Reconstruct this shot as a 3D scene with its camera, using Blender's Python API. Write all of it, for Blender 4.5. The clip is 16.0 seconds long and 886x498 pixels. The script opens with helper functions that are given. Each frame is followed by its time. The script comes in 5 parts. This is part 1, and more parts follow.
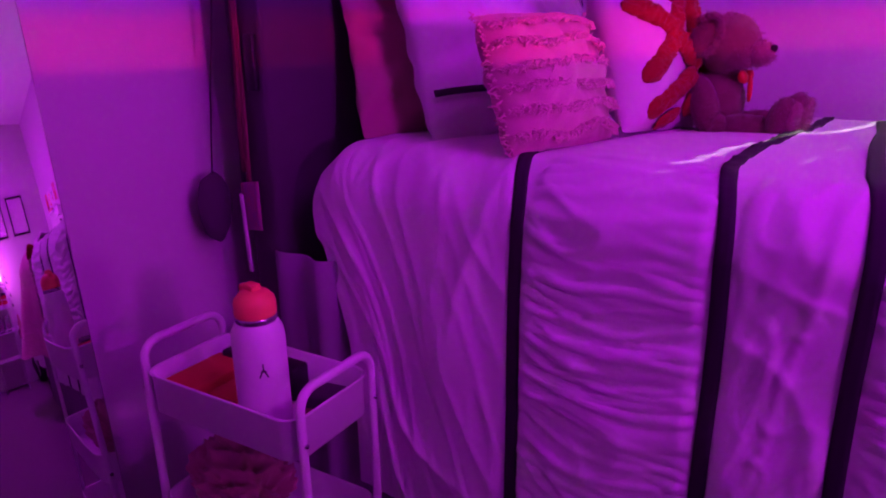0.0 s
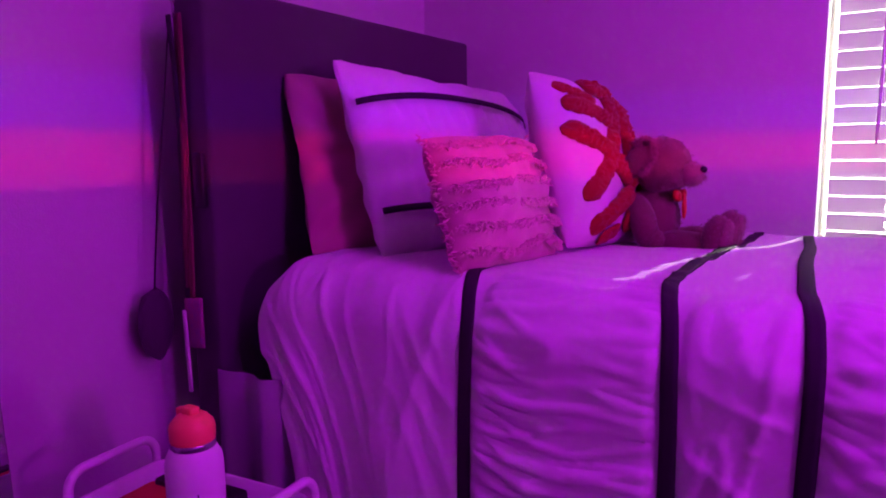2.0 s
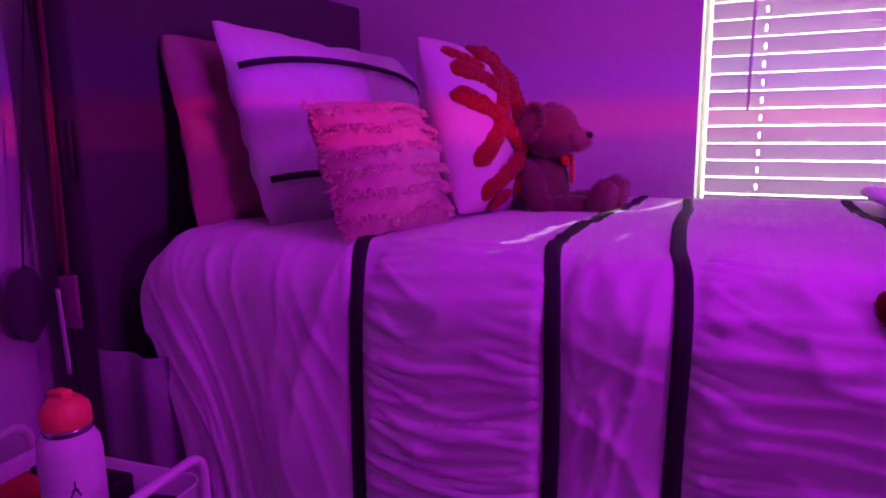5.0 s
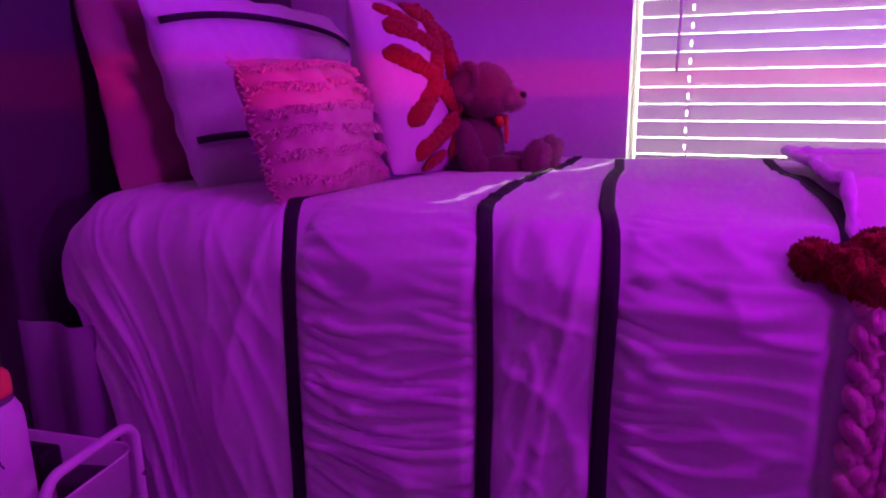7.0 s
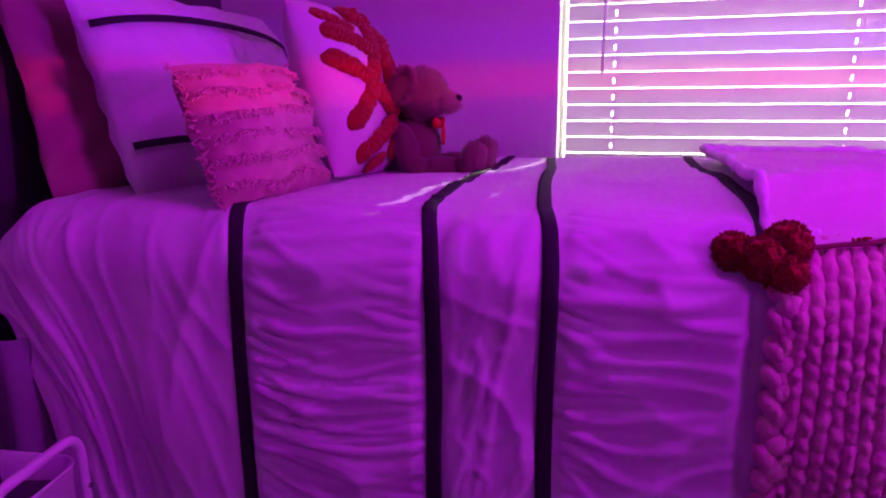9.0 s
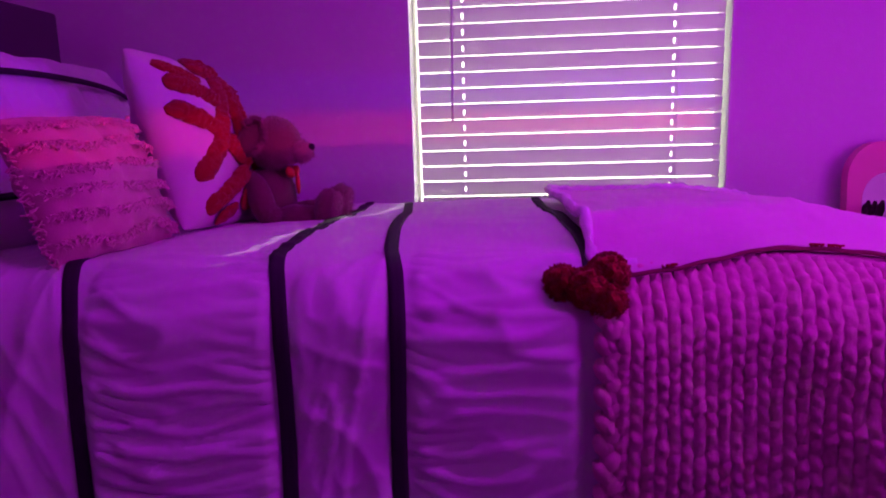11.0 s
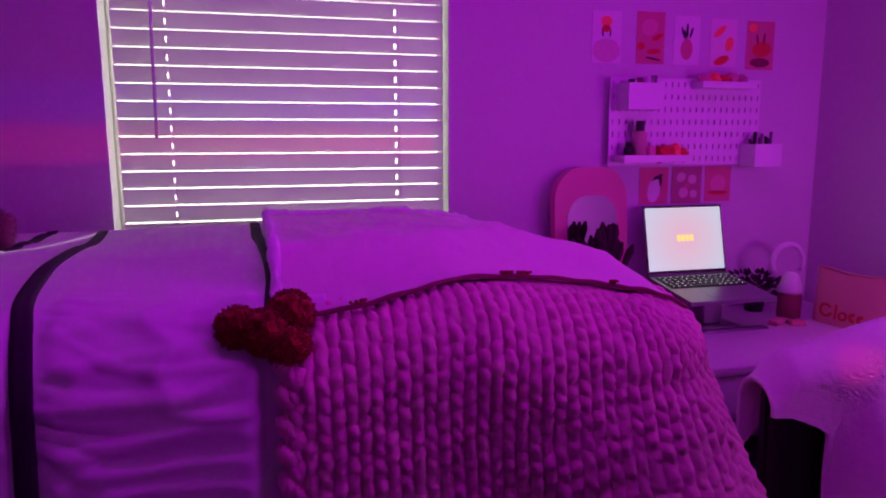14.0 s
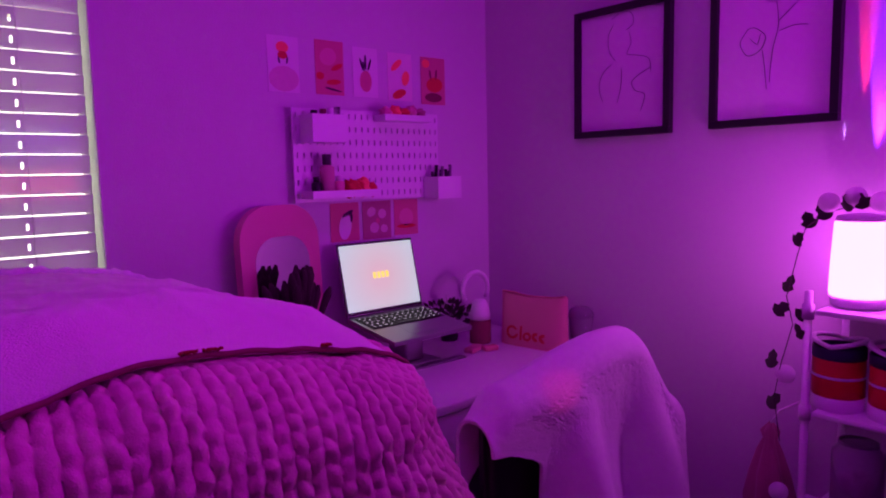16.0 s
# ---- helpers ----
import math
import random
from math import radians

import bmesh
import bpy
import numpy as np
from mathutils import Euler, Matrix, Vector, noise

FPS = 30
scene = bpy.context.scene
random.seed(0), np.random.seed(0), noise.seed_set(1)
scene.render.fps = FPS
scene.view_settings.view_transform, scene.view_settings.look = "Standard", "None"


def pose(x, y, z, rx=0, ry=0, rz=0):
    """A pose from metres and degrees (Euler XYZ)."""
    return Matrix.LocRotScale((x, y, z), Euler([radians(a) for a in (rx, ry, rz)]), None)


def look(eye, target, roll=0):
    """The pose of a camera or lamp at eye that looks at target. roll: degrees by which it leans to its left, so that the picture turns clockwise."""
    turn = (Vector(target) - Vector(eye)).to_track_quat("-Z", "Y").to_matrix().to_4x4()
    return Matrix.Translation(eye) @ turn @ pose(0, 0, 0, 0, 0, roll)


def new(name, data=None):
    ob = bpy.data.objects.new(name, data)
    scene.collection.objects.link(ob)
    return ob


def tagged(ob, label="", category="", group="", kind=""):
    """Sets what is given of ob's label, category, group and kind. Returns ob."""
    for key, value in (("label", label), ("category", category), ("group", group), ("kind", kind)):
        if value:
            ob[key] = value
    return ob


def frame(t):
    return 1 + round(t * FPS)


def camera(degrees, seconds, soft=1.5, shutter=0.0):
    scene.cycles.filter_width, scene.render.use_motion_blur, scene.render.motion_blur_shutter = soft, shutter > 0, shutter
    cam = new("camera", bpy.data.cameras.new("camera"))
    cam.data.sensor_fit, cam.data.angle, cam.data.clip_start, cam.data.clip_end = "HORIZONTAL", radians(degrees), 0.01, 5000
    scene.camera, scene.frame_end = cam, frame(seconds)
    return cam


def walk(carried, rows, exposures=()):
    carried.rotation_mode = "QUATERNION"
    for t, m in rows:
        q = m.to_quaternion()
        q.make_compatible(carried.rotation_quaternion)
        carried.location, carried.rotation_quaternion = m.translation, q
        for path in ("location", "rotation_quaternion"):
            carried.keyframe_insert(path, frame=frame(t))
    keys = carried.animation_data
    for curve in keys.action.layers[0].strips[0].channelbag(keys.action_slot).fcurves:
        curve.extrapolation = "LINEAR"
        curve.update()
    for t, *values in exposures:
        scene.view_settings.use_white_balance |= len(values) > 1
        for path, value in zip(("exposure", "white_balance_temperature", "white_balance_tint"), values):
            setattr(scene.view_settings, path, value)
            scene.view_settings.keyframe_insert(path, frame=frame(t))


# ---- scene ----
cam = camera(66.1, 16.0, soft=2.0)
PATH = [
    (0, (0.246, 0.445, 1.303), (-0.947, 1.939, 0.717), -1.2),
    (0.5, (0.25, 0.442, 1.305), (-0.933, 1.984, 0.833), -0.8),
    (1, (0.246, 0.449, 1.308), (-0.942, 2.005, 0.901), -1.2),
    (1.5, (0.248, 0.456, 1.315), (-0.907, 2.052, 0.971), -0.9),
    (2, (0.247, 0.453, 1.316), (-0.868, 2.089, 1.038), -0.7),
    (2.5, (0.254, 0.457, 1.32), (-0.811, 2.131, 1.068), -0.4),
    (3, (0.254, 0.458, 1.318), (-0.755, 2.167, 1.066), -0.2),
    (3.5, (0.267, 0.461, 1.317), (-0.7, 2.19, 1.041), -0.4),
    (4, (0.265, 0.466, 1.312), (-0.672, 2.206, 1.005), -0.6),
    (6.5, (0.286, 0.487, 1.303), (-0.478, 2.281, 0.859), -0.8),
    (7, (0.286, 0.484, 1.298), (-0.432, 2.291, 0.829), -0.7),
    (7.5, (0.284, 0.485, 1.297), (-0.408, 2.291, 0.787), -0.8),
    (8, (0.274, 0.481, 1.294), (-0.393, 2.285, 0.746), -1.0),
    (8.5, (0.256, 0.456, 1.299), (-0.332, 2.287, 0.75), -1.0),
    (9, (0.275, 0.443, 1.311), (-0.251, 2.313, 0.833), -0.8),
    (9.2, (0.29, 0.443, 1.312), (-0.218, 2.325, 0.865), -1.0),
    (11.3, (0.338, 0.426, 1.311), (0.204, 2.393, 0.973), -1.6),
    (11.5, (0.343, 0.427, 1.31), (0.239, 2.397, 0.981), -1.6),
    (12, (0.359, 0.44, 1.306), (0.318, 2.41, 0.965), -1.9),
    (12.5, (0.382, 0.457, 1.309), (0.404, 2.426, 0.96), -2.0),
    (13, (0.424, 0.478, 1.313), (0.546, 2.448, 0.988), -1.6),
    (13.5, (0.469, 0.501, 1.308), (0.756, 2.459, 1.017), -0.4),
    (14, (0.465, 0.541, 1.311), (0.949, 2.457, 1.004), -0.2),
    (14.5, (0.419, 0.605, 1.309), (1.254, 2.401, 1.025), -1.4),
    (15, (0.396, 0.631, 1.308), (1.486, 2.291, 1.072), -1.9),
    (15.5, (0.441, 0.673, 1.308), (1.683, 2.223, 1.073), -1.8),
    (16, (0.537, 0.739, 1.313), (1.831, 2.248, 1.094), -1.3),
]
walk(cam, [(t, look(eye, target, roll)) for t, eye, target, roll in PATH], [(0, 0.15), (2, 0.20), (3, 0.14), (4, 0.0), (6.5, -0.18), (7.5, -0.12), (9, 0.04), (11.5, -0.68), (13, -0.92), (14.5, -1.02), (16, -1.08)])

# ---- world, exposure, lights ----
world = bpy.data.worlds.new("world")
scene.world = world
world.use_nodes = True
_wn = world.node_tree.nodes
_sky = _wn.new("ShaderNodeTexSky")
_sky.sky_type, _sky.sun_disc = "NISHITA", False
_sky.sun_elevation, _sky.sun_rotation = radians(19.5), radians(10.2)
world.node_tree.links.new(_sky.outputs[0], _wn["Background"].inputs[0])
_wn["Background"].inputs[1].default_value = 0.07

_sun = bpy.data.lights.new("sun", "SUN")
_sun.energy, _sun.angle, _sun.color = 3.0, radians(0.6), (1.0, 0.93, 0.82)
new("sun", _sun).matrix_world = look((1.8, 10.0, 3.6), (0.0, 0.0, 0.0))

WALL_L, WALL_R, WALL_B, WALL_F, CEIL = -1.26, 2.325, 2.56, -1.6, 2.55
PURPLE = (0.64, 0.006, 1.0)


def lamp(name, kind, energy, color, m, **settings):
    data = bpy.data.lights.new(name, kind)
    data.energy, data.color = energy, color
    for key, value in settings.items():
        if key == "shape":
            data.shape = value
        elif key == "size":
            data.size = value
        elif key == "size_y":
            data.size_y = value
        elif key == "radius":
            data.shadow_soft_size = value
        elif key == "cone":
            data.spot_size, data.spot_blend = value, 0.6
    ob = new(name, data)
    ob.matrix_world = m
    return ob


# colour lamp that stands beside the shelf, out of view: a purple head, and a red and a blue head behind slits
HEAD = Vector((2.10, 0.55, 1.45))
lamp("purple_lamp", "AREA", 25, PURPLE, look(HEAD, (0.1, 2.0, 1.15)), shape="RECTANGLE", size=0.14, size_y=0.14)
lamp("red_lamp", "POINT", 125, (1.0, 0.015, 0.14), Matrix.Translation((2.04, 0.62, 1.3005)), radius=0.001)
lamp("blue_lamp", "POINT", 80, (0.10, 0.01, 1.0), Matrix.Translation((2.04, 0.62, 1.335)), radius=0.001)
# narrow added spots, without a fixture, that graze the wall above the shelf
for name, watts, tint, y, z, ty, tz, cone in (("red_ray", 120, (1.0, 0.02, 0.10), 1.318, 1.28, 1.312, 1.70, 7), ("violet_ray", 260, (0.20, 0.015, 1.0), 1.290, 1.22, 1.270, 1.60, 13),
                                                 ("violet_ray", 220, (0.28, 0.03, 1.0), 1.255, 1.20, 1.225, 1.56, 10), ("pale_ray", 14, (0.6, 0.25, 1.0), 1.285, 1.24, 1.280, 1.42, 5),
                                                 ("pale_ray", 10, (0.6, 0.25, 1.0), 1.352, 1.28, 1.354, 1.40, 4)):
    lamp(name, "SPOT", watts, tint, look((2.300, y, z), (2.327, ty, tz)), radius=0.003, cone=radians(cone))
# added free-standing spot that puts a red patch on the chair's fleece
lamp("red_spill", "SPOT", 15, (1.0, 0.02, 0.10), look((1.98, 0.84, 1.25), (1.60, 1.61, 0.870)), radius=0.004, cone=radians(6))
lamp("lantern_bulb", "POINT", 1.6, (0.85, 0.012, 1.0), Matrix.Translation((2.165, 1.258, 1.13)), radius=0.05)
# unseen purple fill added under the ceiling to brighten the bed from above
lamp("ceiling_fill", "AREA", 19, (0.60, 0.003, 1.0), look((1.10, 1.25, 2.52), (1.10, 1.26, 0.5)), shape="RECTANGLE", size=1.4, size_y=0.06)

# ---- materials ----


def material(name, color, rough=0.6, metal=0.0, vary=0.08, scale=12.0, bump=0.15, fine=180.0, sheen=0.0, second=None, spec=0.4, translucent=0.0):
    m = bpy.data.materials.new(name)
    m.use_nodes = True
    nt = m.node_tree
    n, l = nt.nodes, nt.links
    b = n["Principled BSDF"]
    b.inputs["Roughness"].default_value = rough
    b.inputs["Metallic"].default_value = metal
    b.inputs["Specular IOR Level"].default_value = spec
    if sheen:
        b.inputs["Sheen Weight"].default_value = sheen
        b.inputs["Sheen Roughness"].default_value = 0.5
    tc = n.new("ShaderNodeTexCoord")
    big = n.new("ShaderNodeTexNoise")
    big.inputs["Scale"].default_value, big.inputs["Detail"].default_value = scale, 5
    small = n.new("ShaderNodeTexNoise")
    small.inputs["Scale"].default_value, small.inputs["Detail"].default_value = fine, 3
    l.new(tc.outputs["Object"], big.inputs["Vector"])
    l.new(tc.outputs["Object"], small.inputs["Vector"])
    ramp = n.new("ShaderNodeMix")
    ramp.data_type = "RGBA"
    c2 = second or tuple(c * (1 - 2.2 * vary) for c in color)
    ramp.inputs["A"].default_value = (*color, 1)
    ramp.inputs["B"].default_value = (*c2, 1)
    add = n.new("ShaderNodeMath")
    add.operation = "MULTIPLY_ADD"
    add.inputs[1].default_value, add.inputs[2].default_value = 0.5, 0.0
    l.new(small.outputs["Fac"], add.inputs[0])
    mean = n.new("ShaderNodeMath")
    mean.operation = "MULTIPLY_ADD"
    mean.inputs[1].default_value = 0.5
    l.new(big.outputs["Fac"], mean.inputs[0])
    l.new(add.outputs[0], mean.inputs[2])
    l.new(mean.outputs[0], ramp.inputs["Factor"])
    l.new(ramp.outputs["Result"], b.inputs["Base Color"])
    if bump:
        bp = n.new("ShaderNodeBump")
        bp.inputs["Strength"].default_value, bp.inputs["Distance"].default_value = bump, 0.002
        l.new(small.outputs["Fac"], bp.inputs["Height"])
        l.new(bp.outputs[0], b.inputs["Normal"])
    if translucent:
        tr = n.new("ShaderNodeBsdfTranslucent")
        l.new(ramp.outputs["Result"], tr.inputs[0])
        mx = n.new("ShaderNodeMixShader")
        mx.inputs[0].default_value = translucent
        l.new(b.outputs[0], mx.inputs[1])
        l.new(tr.outputs[0], mx.inputs[2])
        l.new(mx.outputs[0], n["Material Output"].inputs["Surface"])
    return m


def glow(name, color, strength):
    m = bpy.data.materials.new(name)
    m.use_nodes = True
    n = m.node_tree.nodes
    b = n["Principled BSDF"]
    b.inputs["Base Color"].default_value = (*[min(0.8, c) for c in color], 1)
    b.inputs["Emission Color"].default_value = (*color, 1)
    b.inputs["Emission Strength"].default_value = strength
    return m


M_WALL = material("wall_paint", (0.62, 0.61, 0.62), 0.75, vary=0.03, scale=3, bump=0.5, fine=260)
M_CEIL = material("ceiling_paint", (0.8, 0.8, 0.8), 0.8, vary=0.02, scale=3, bump=0.4, fine=200)
M_FLOOR = material("carpet", (0.22, 0.2, 0.2), 0.95, vary=0.15, scale=30, bump=1.0, fine=400)
M_TRIM = material("white_trim", (0.78, 0.77, 0.74), 0.4, vary=0.02, bump=0.1)
M_SLAT = material("blind_slat", (0.74, 0.74, 0.72), 0.55, vary=0.03, scale=6, bump=0.02, translucent=0.25)
M_COVER = material("white_cotton", (0.78, 0.77, 0.78), 0.82, vary=0.035, scale=9, bump=0.35, fine=700, sheen=0.4)
M_STRAP = material("charcoal_ribbon", (0.025, 0.024, 0.03), 0.7, vary=0.2, scale=40, bump=0.5, fine=900)
M_SKIRT = material("grey_linen", (0.30, 0.28, 0.32), 0.85, vary=0.08, scale=14, bump=0.5, fine=600)
M_HEAD = material("charcoal_upholstery", (0.075, 0.07, 0.078), 0.85, vary=0.12, scale=25, bump=0.5, fine=700, sheen=0.1)
M_BLUSH = material("blush_cotton", (0.43, 0.20, 0.22), 0.8, vary=0.06, scale=10, bump=0.35, fine=600, sheen=0.2)
M_PINK = material("pink_woven", (0.66, 0.36, 0.38), 0.85, vary=0.1, scale=45, bump=0.7, fine=420, sheen=0.25)
M_FRINGE = material("pink_fringe", (0.80, 0.47, 0.49), 0.9, vary=0.15, scale=60, bump=0.4, fine=500)
M_IVORY = material("ivory_canvas", (0.72, 0.66, 0.64), 0.85, vary=0.05, scale=14, bump=0.5, fine=500)
M_TUFT = material("rust_tufting", (0.40, 0.028, 0.012), 0.95, vary=0.2, scale=90, bump=1.0, fine=420, sheen=0.2)
M_BEAR = material("brown_plush", (0.22, 0.112, 0.085), 0.95, vary=0.2, scale=80, bump=1.0, fine=380, sheen=0.35)
M_BEAR2 = material("pale_plush", (0.34, 0.17, 0.16), 0.95, vary=0.15, scale=80, bump=0.9, fine=380, sheen=0.3)
M_RED = material("red_satin", (0.62, 0.02, 0.02), 0.45, vary=0.1)
M_BLACK = material("black_plastic", (0.012, 0.012, 0.013), 0.4, vary=0.1)
M_KNIT = material("pale_pink_chunky_wool", (0.80, 0.45, 0.51), 0.92, vary=0.1, scale=40, bump=0.8, fine=450, sheen=0.3)
M_THROW = material("cream_woven_throw", (0.80, 0.70, 0.70), 0.9, vary=0.06, scale=30, bump=0.8, fine=420, sheen=0.45)
M_EDGE = material("rose_yarn", (0.24, 0.055, 0.085), 0.9, vary=0.15, scale=80, bump=0.6)
M_POM = material("red_wool", (0.42, 0.016, 0.014), 0.95, vary=0.25, scale=80, bump=0.8, fine=400, sheen=0.2)
M_WHITE = material("white_enamel", (0.76, 0.76, 0.77), 0.35, vary=0.03, bump=0.06)
M_DESK = material("white_laminate", (0.72, 0.71, 0.71), 0.35, vary=0.04, scale=5, bump=0.06)
M_STEEL = material("steel", (0.6, 0.6, 0.62), 0.25, metal=1.0, vary=0.05, bump=0.03)
M_GREYMETAL = material("space_grey_aluminium", (0.32, 0.32, 0.34), 0.35, metal=0.9, vary=0.03, bump=0.04)
M_FLEECE = material("white_fleece", (0.82, 0.80, 0.82), 0.95, vary=0.06, scale=40, bump=0.9, fine=420, sheen=0.5)
M_BOTTLE = material("white_powder_coat", (0.78, 0.77, 0.78), 0.5, vary=0.02, bump=0.25, fine=900)
M_CORAL = material("coral_plastic", (0.95, 0.22, 0.12), 0.4, vary=0.04, bump=0.05)
M_PAPER = material("paper", (0.74, 0.72, 0.72), 0.8, vary=0.02, bump=0.1)
M_SALMON = material("salmon_paper", (0.60, 0.20, 0.24), 0.8, vary=0.05, bump=0.1)
M_ORANGE = material("orange_ink", (0.66, 0.08, 0.05), 0.8, vary=0.1, bump=0.1)
M_INK = material("dark_ink", (0.05, 0.05, 0.06), 0.8, vary=0.1, bump=0.0)
M_LINE = material("pencil_line", (0.20, 0.19, 0.21), 0.8, vary=0.1, bump=0.0)
M_PALEPINK = material("pale_pink_ink", (0.72, 0.52, 0.55), 0.8, vary=0.12, scale=60, bump=0.1)
M_POUCH = material("salmon_nylon", (0.70, 0.27, 0.31), 0.55, vary=0.06, scale=30, bump=0.3, fine=500)
M_PINKPL = material("pink_plastic", (0.66, 0.24, 0.33), 0.35, vary=0.03, bump=0.05)
M_LEAF = material("ivy_leaf", (0.05, 0.09, 0.035), 0.5, vary=0.2, scale=40, bump=0.3)
M_GLOBE = material("frosted_globe", (0.86, 0.84, 0.86), 0.4, vary=0.02, bump=0.0, translucent=0.55)
M_LAMPBODY = glow("lantern_glow", (0.90, 0.11, 1.0), 17.0)
M_BACK = glow("daylight", (1.0, 0.97, 0.78), 8.2)

# ---- mesh helpers ----


def finish(name, bm, mats, parent=None, label="", smooth=True):
    me = bpy.data.meshes.new(name)
    bmesh.ops.recalc_face_normals(bm, faces=bm.faces)
    bm.to_mesh(me)
    bm.free()
    for m in mats if isinstance(mats, (list, tuple)) else [mats]:
        me.materials.append(m)
    if smooth:
        for p in me.polygons:
            p.use_smooth = True
    ob = new(name, me)
    if parent is not None:
        ob.parent = parent
    if label:
        ob["label"] = label
    return ob


def part(name, bm, mats, parent, label="", smooth=True):
    return finish(name, bm, mats, parent, label, smooth)


def thing(name, label, category, group="", m=None):
    ob = new(name)
    ob.empty_display_size = 0.05
    if m is not None:
        ob.matrix_world = m
    return tagged(ob, label, category, group)


def box(lo, hi, bevel=0.0, bm=None, segments=2):
    own = bm is None
    bm = bm or bmesh.new()
    c = [(a + b) / 2 for a, b in zip(lo, hi)]
    s = [abs(b - a) for a, b in zip(lo, hi)]
    made = bmesh.ops.create_cube(bm, size=1, matrix=Matrix.Translation(c) @ Matrix.Diagonal((*s, 1)))
    if bevel:
        edges = list({e for v in made["verts"] for e in v.link_edges})
        bmesh.ops.bevel(bm, geom=edges, offset=bevel, segments=segments, affect="EDGES", profile=0.5)
    return bm


def tube(points, r, sides=10, bm=None, closed=False, taper=None):
    bm = bm or bmesh.new()
    pts = [Vector(p) for p in points]
    n = len(pts)
    rings = []
    up = Vector((0, 0, 1))
    for i, p in enumerate(pts):
        a = pts[(i - 1) % n] if closed or i else p
        b = pts[(i + 1) % n] if closed or i < n - 1 else p
        d = (b - a).normalized()
        if abs(d.dot(up)) > 0.98:
            up = Vector((1, 0, 0)) if abs(d.x) < 0.9 else Vector((0, 1, 0))
        s = d.cross(up).normalized()
        w = s.cross(d).normalized()
        up = w
        rr = r * (taper(i / max(1, n - 1)) if taper else 1)
        rings.append([bm.verts.new(p + rr * (math.cos(2 * math.pi * k / sides) * s + math.sin(2 * math.pi * k / sides) * w)) for k in range(sides)])
    for i in range(n if closed else n - 1):
        for k in range(sides):
            bm.faces.new((rings[i][k], rings[i][(k + 1) % sides], rings[(i + 1) % n][(k + 1) % sides], rings[(i + 1) % n][k]))
    if not closed:
        bm.faces.new(rings[0])
        bm.faces.new(rings[-1])
    return bm


def lathe(profile, sides=28, bm=None, at=(0, 0, 0)):
    bm = bm or bmesh.new()
    o = Vector(at)
    rings = []
    for r, z in profile:
        if r < 1e-5:
            rings.append([bm.verts.new(o + Vector((0, 0, z)))])
        else:
            rings.append([bm.verts.new(o + Vector((r * math.cos(2 * math.pi * k / sides), r * math.sin(2 * math.pi * k / sides), z))) for k in range(sides)])
    for a, b in zip(rings, rings[1:]):
        for k in range(sides):
            q = [a[k % len(a)], a[(k + 1) % len(a)], b[(k + 1) % len(b)], b[k % len(b)]]
            q = list(dict.fromkeys(q))
            if len(q) > 2:
                bm.faces.new(q)
    return bm


def sheet(f, us, vs, thick=0.0, bm=None):
    """A grid surface f(u, v) -> Vector; with a thickness it gets a back and closed borders."""
    bm = bm or bmesh.new()
    P = [[Vector(f(u, v)) for v in vs] for u in us]
    nu, nv = len(us), len(vs)
    front = [[bm.verts.new(p) for p in row] for row in P]
    for i in range(nu - 1):
        for j in range(nv - 1):
            bm.faces.new((front[i][j], front[i + 1][j], front[i + 1][j + 1], front[i][j + 1]))
    if thick:
        back = []
        for i in range(nu):
            row = []
            for j in range(nv):
                du = P[min(i + 1, nu - 1)][j] - P[max(i - 1, 0)][j]
                dv = P[i][min(j + 1, nv - 1)] - P[i][max(j - 1, 0)]
                nrm = du.cross(dv)
                nrm = nrm.normalized() if nrm.length > 1e-9 else Vector((0, 0, 1))
                row.append(bm.verts.new(P[i][j] - thick * nrm))
            back.append(row)
        for i in range(nu - 1):
            for j in range(nv - 1):
                bm.faces.new((back[i][j], back[i][j + 1], back[i + 1][j + 1], back[i + 1][j]))
        for i in range(nu - 1):
            bm.faces.new((front[i][0], back[i][0], back[i + 1][0], front[i + 1][0]))
            bm.faces.new((front[i][-1], front[i + 1][-1], back[i + 1][-1], back[i][-1]))
        for j in range(nv - 1):
            bm.faces.new((front[0][j], front[0][j + 1], back[0][j + 1], back[0][j]))
            bm.faces.new((front[-1][j], back[-1][j], back[-1][j + 1], front[-1][j + 1]))
    return bm


def span(a, b, n):
    return [a + (b - a) * i / (n - 1) for i in range(n)]


def blob(center, radii, bm, sub=3, m=None, jitter=0.0):
    made = bmesh.ops.create_icosphere(bm, subdivisions=sub, radius=1.0)
    m = (m or Matrix.Identity(4))
    for v in made["verts"]:
        p = v.co.copy()
        if jitter:
            p *= 1 + jitter * noise.noise(p * 3.1 + Vector(center) * 40)
        v.co = Vector(center) + m.to_3x3() @ Vector((p.x * radii[0], p.y * radii[1], p.z * radii[2]))
    return made["verts"]


def smooth01(x):
    x = max(0.0, min(1.0, x))
    return x * x * (3 - 2 * x)


def nz(x, y, z=0.0):
    return noise.noise(Vector((x, y, z)))


def structure(name, bm, mats, label, category, smooth=False):
    return tagged(finish(name, bm, mats, smooth=smooth), label, category, kind="structure")


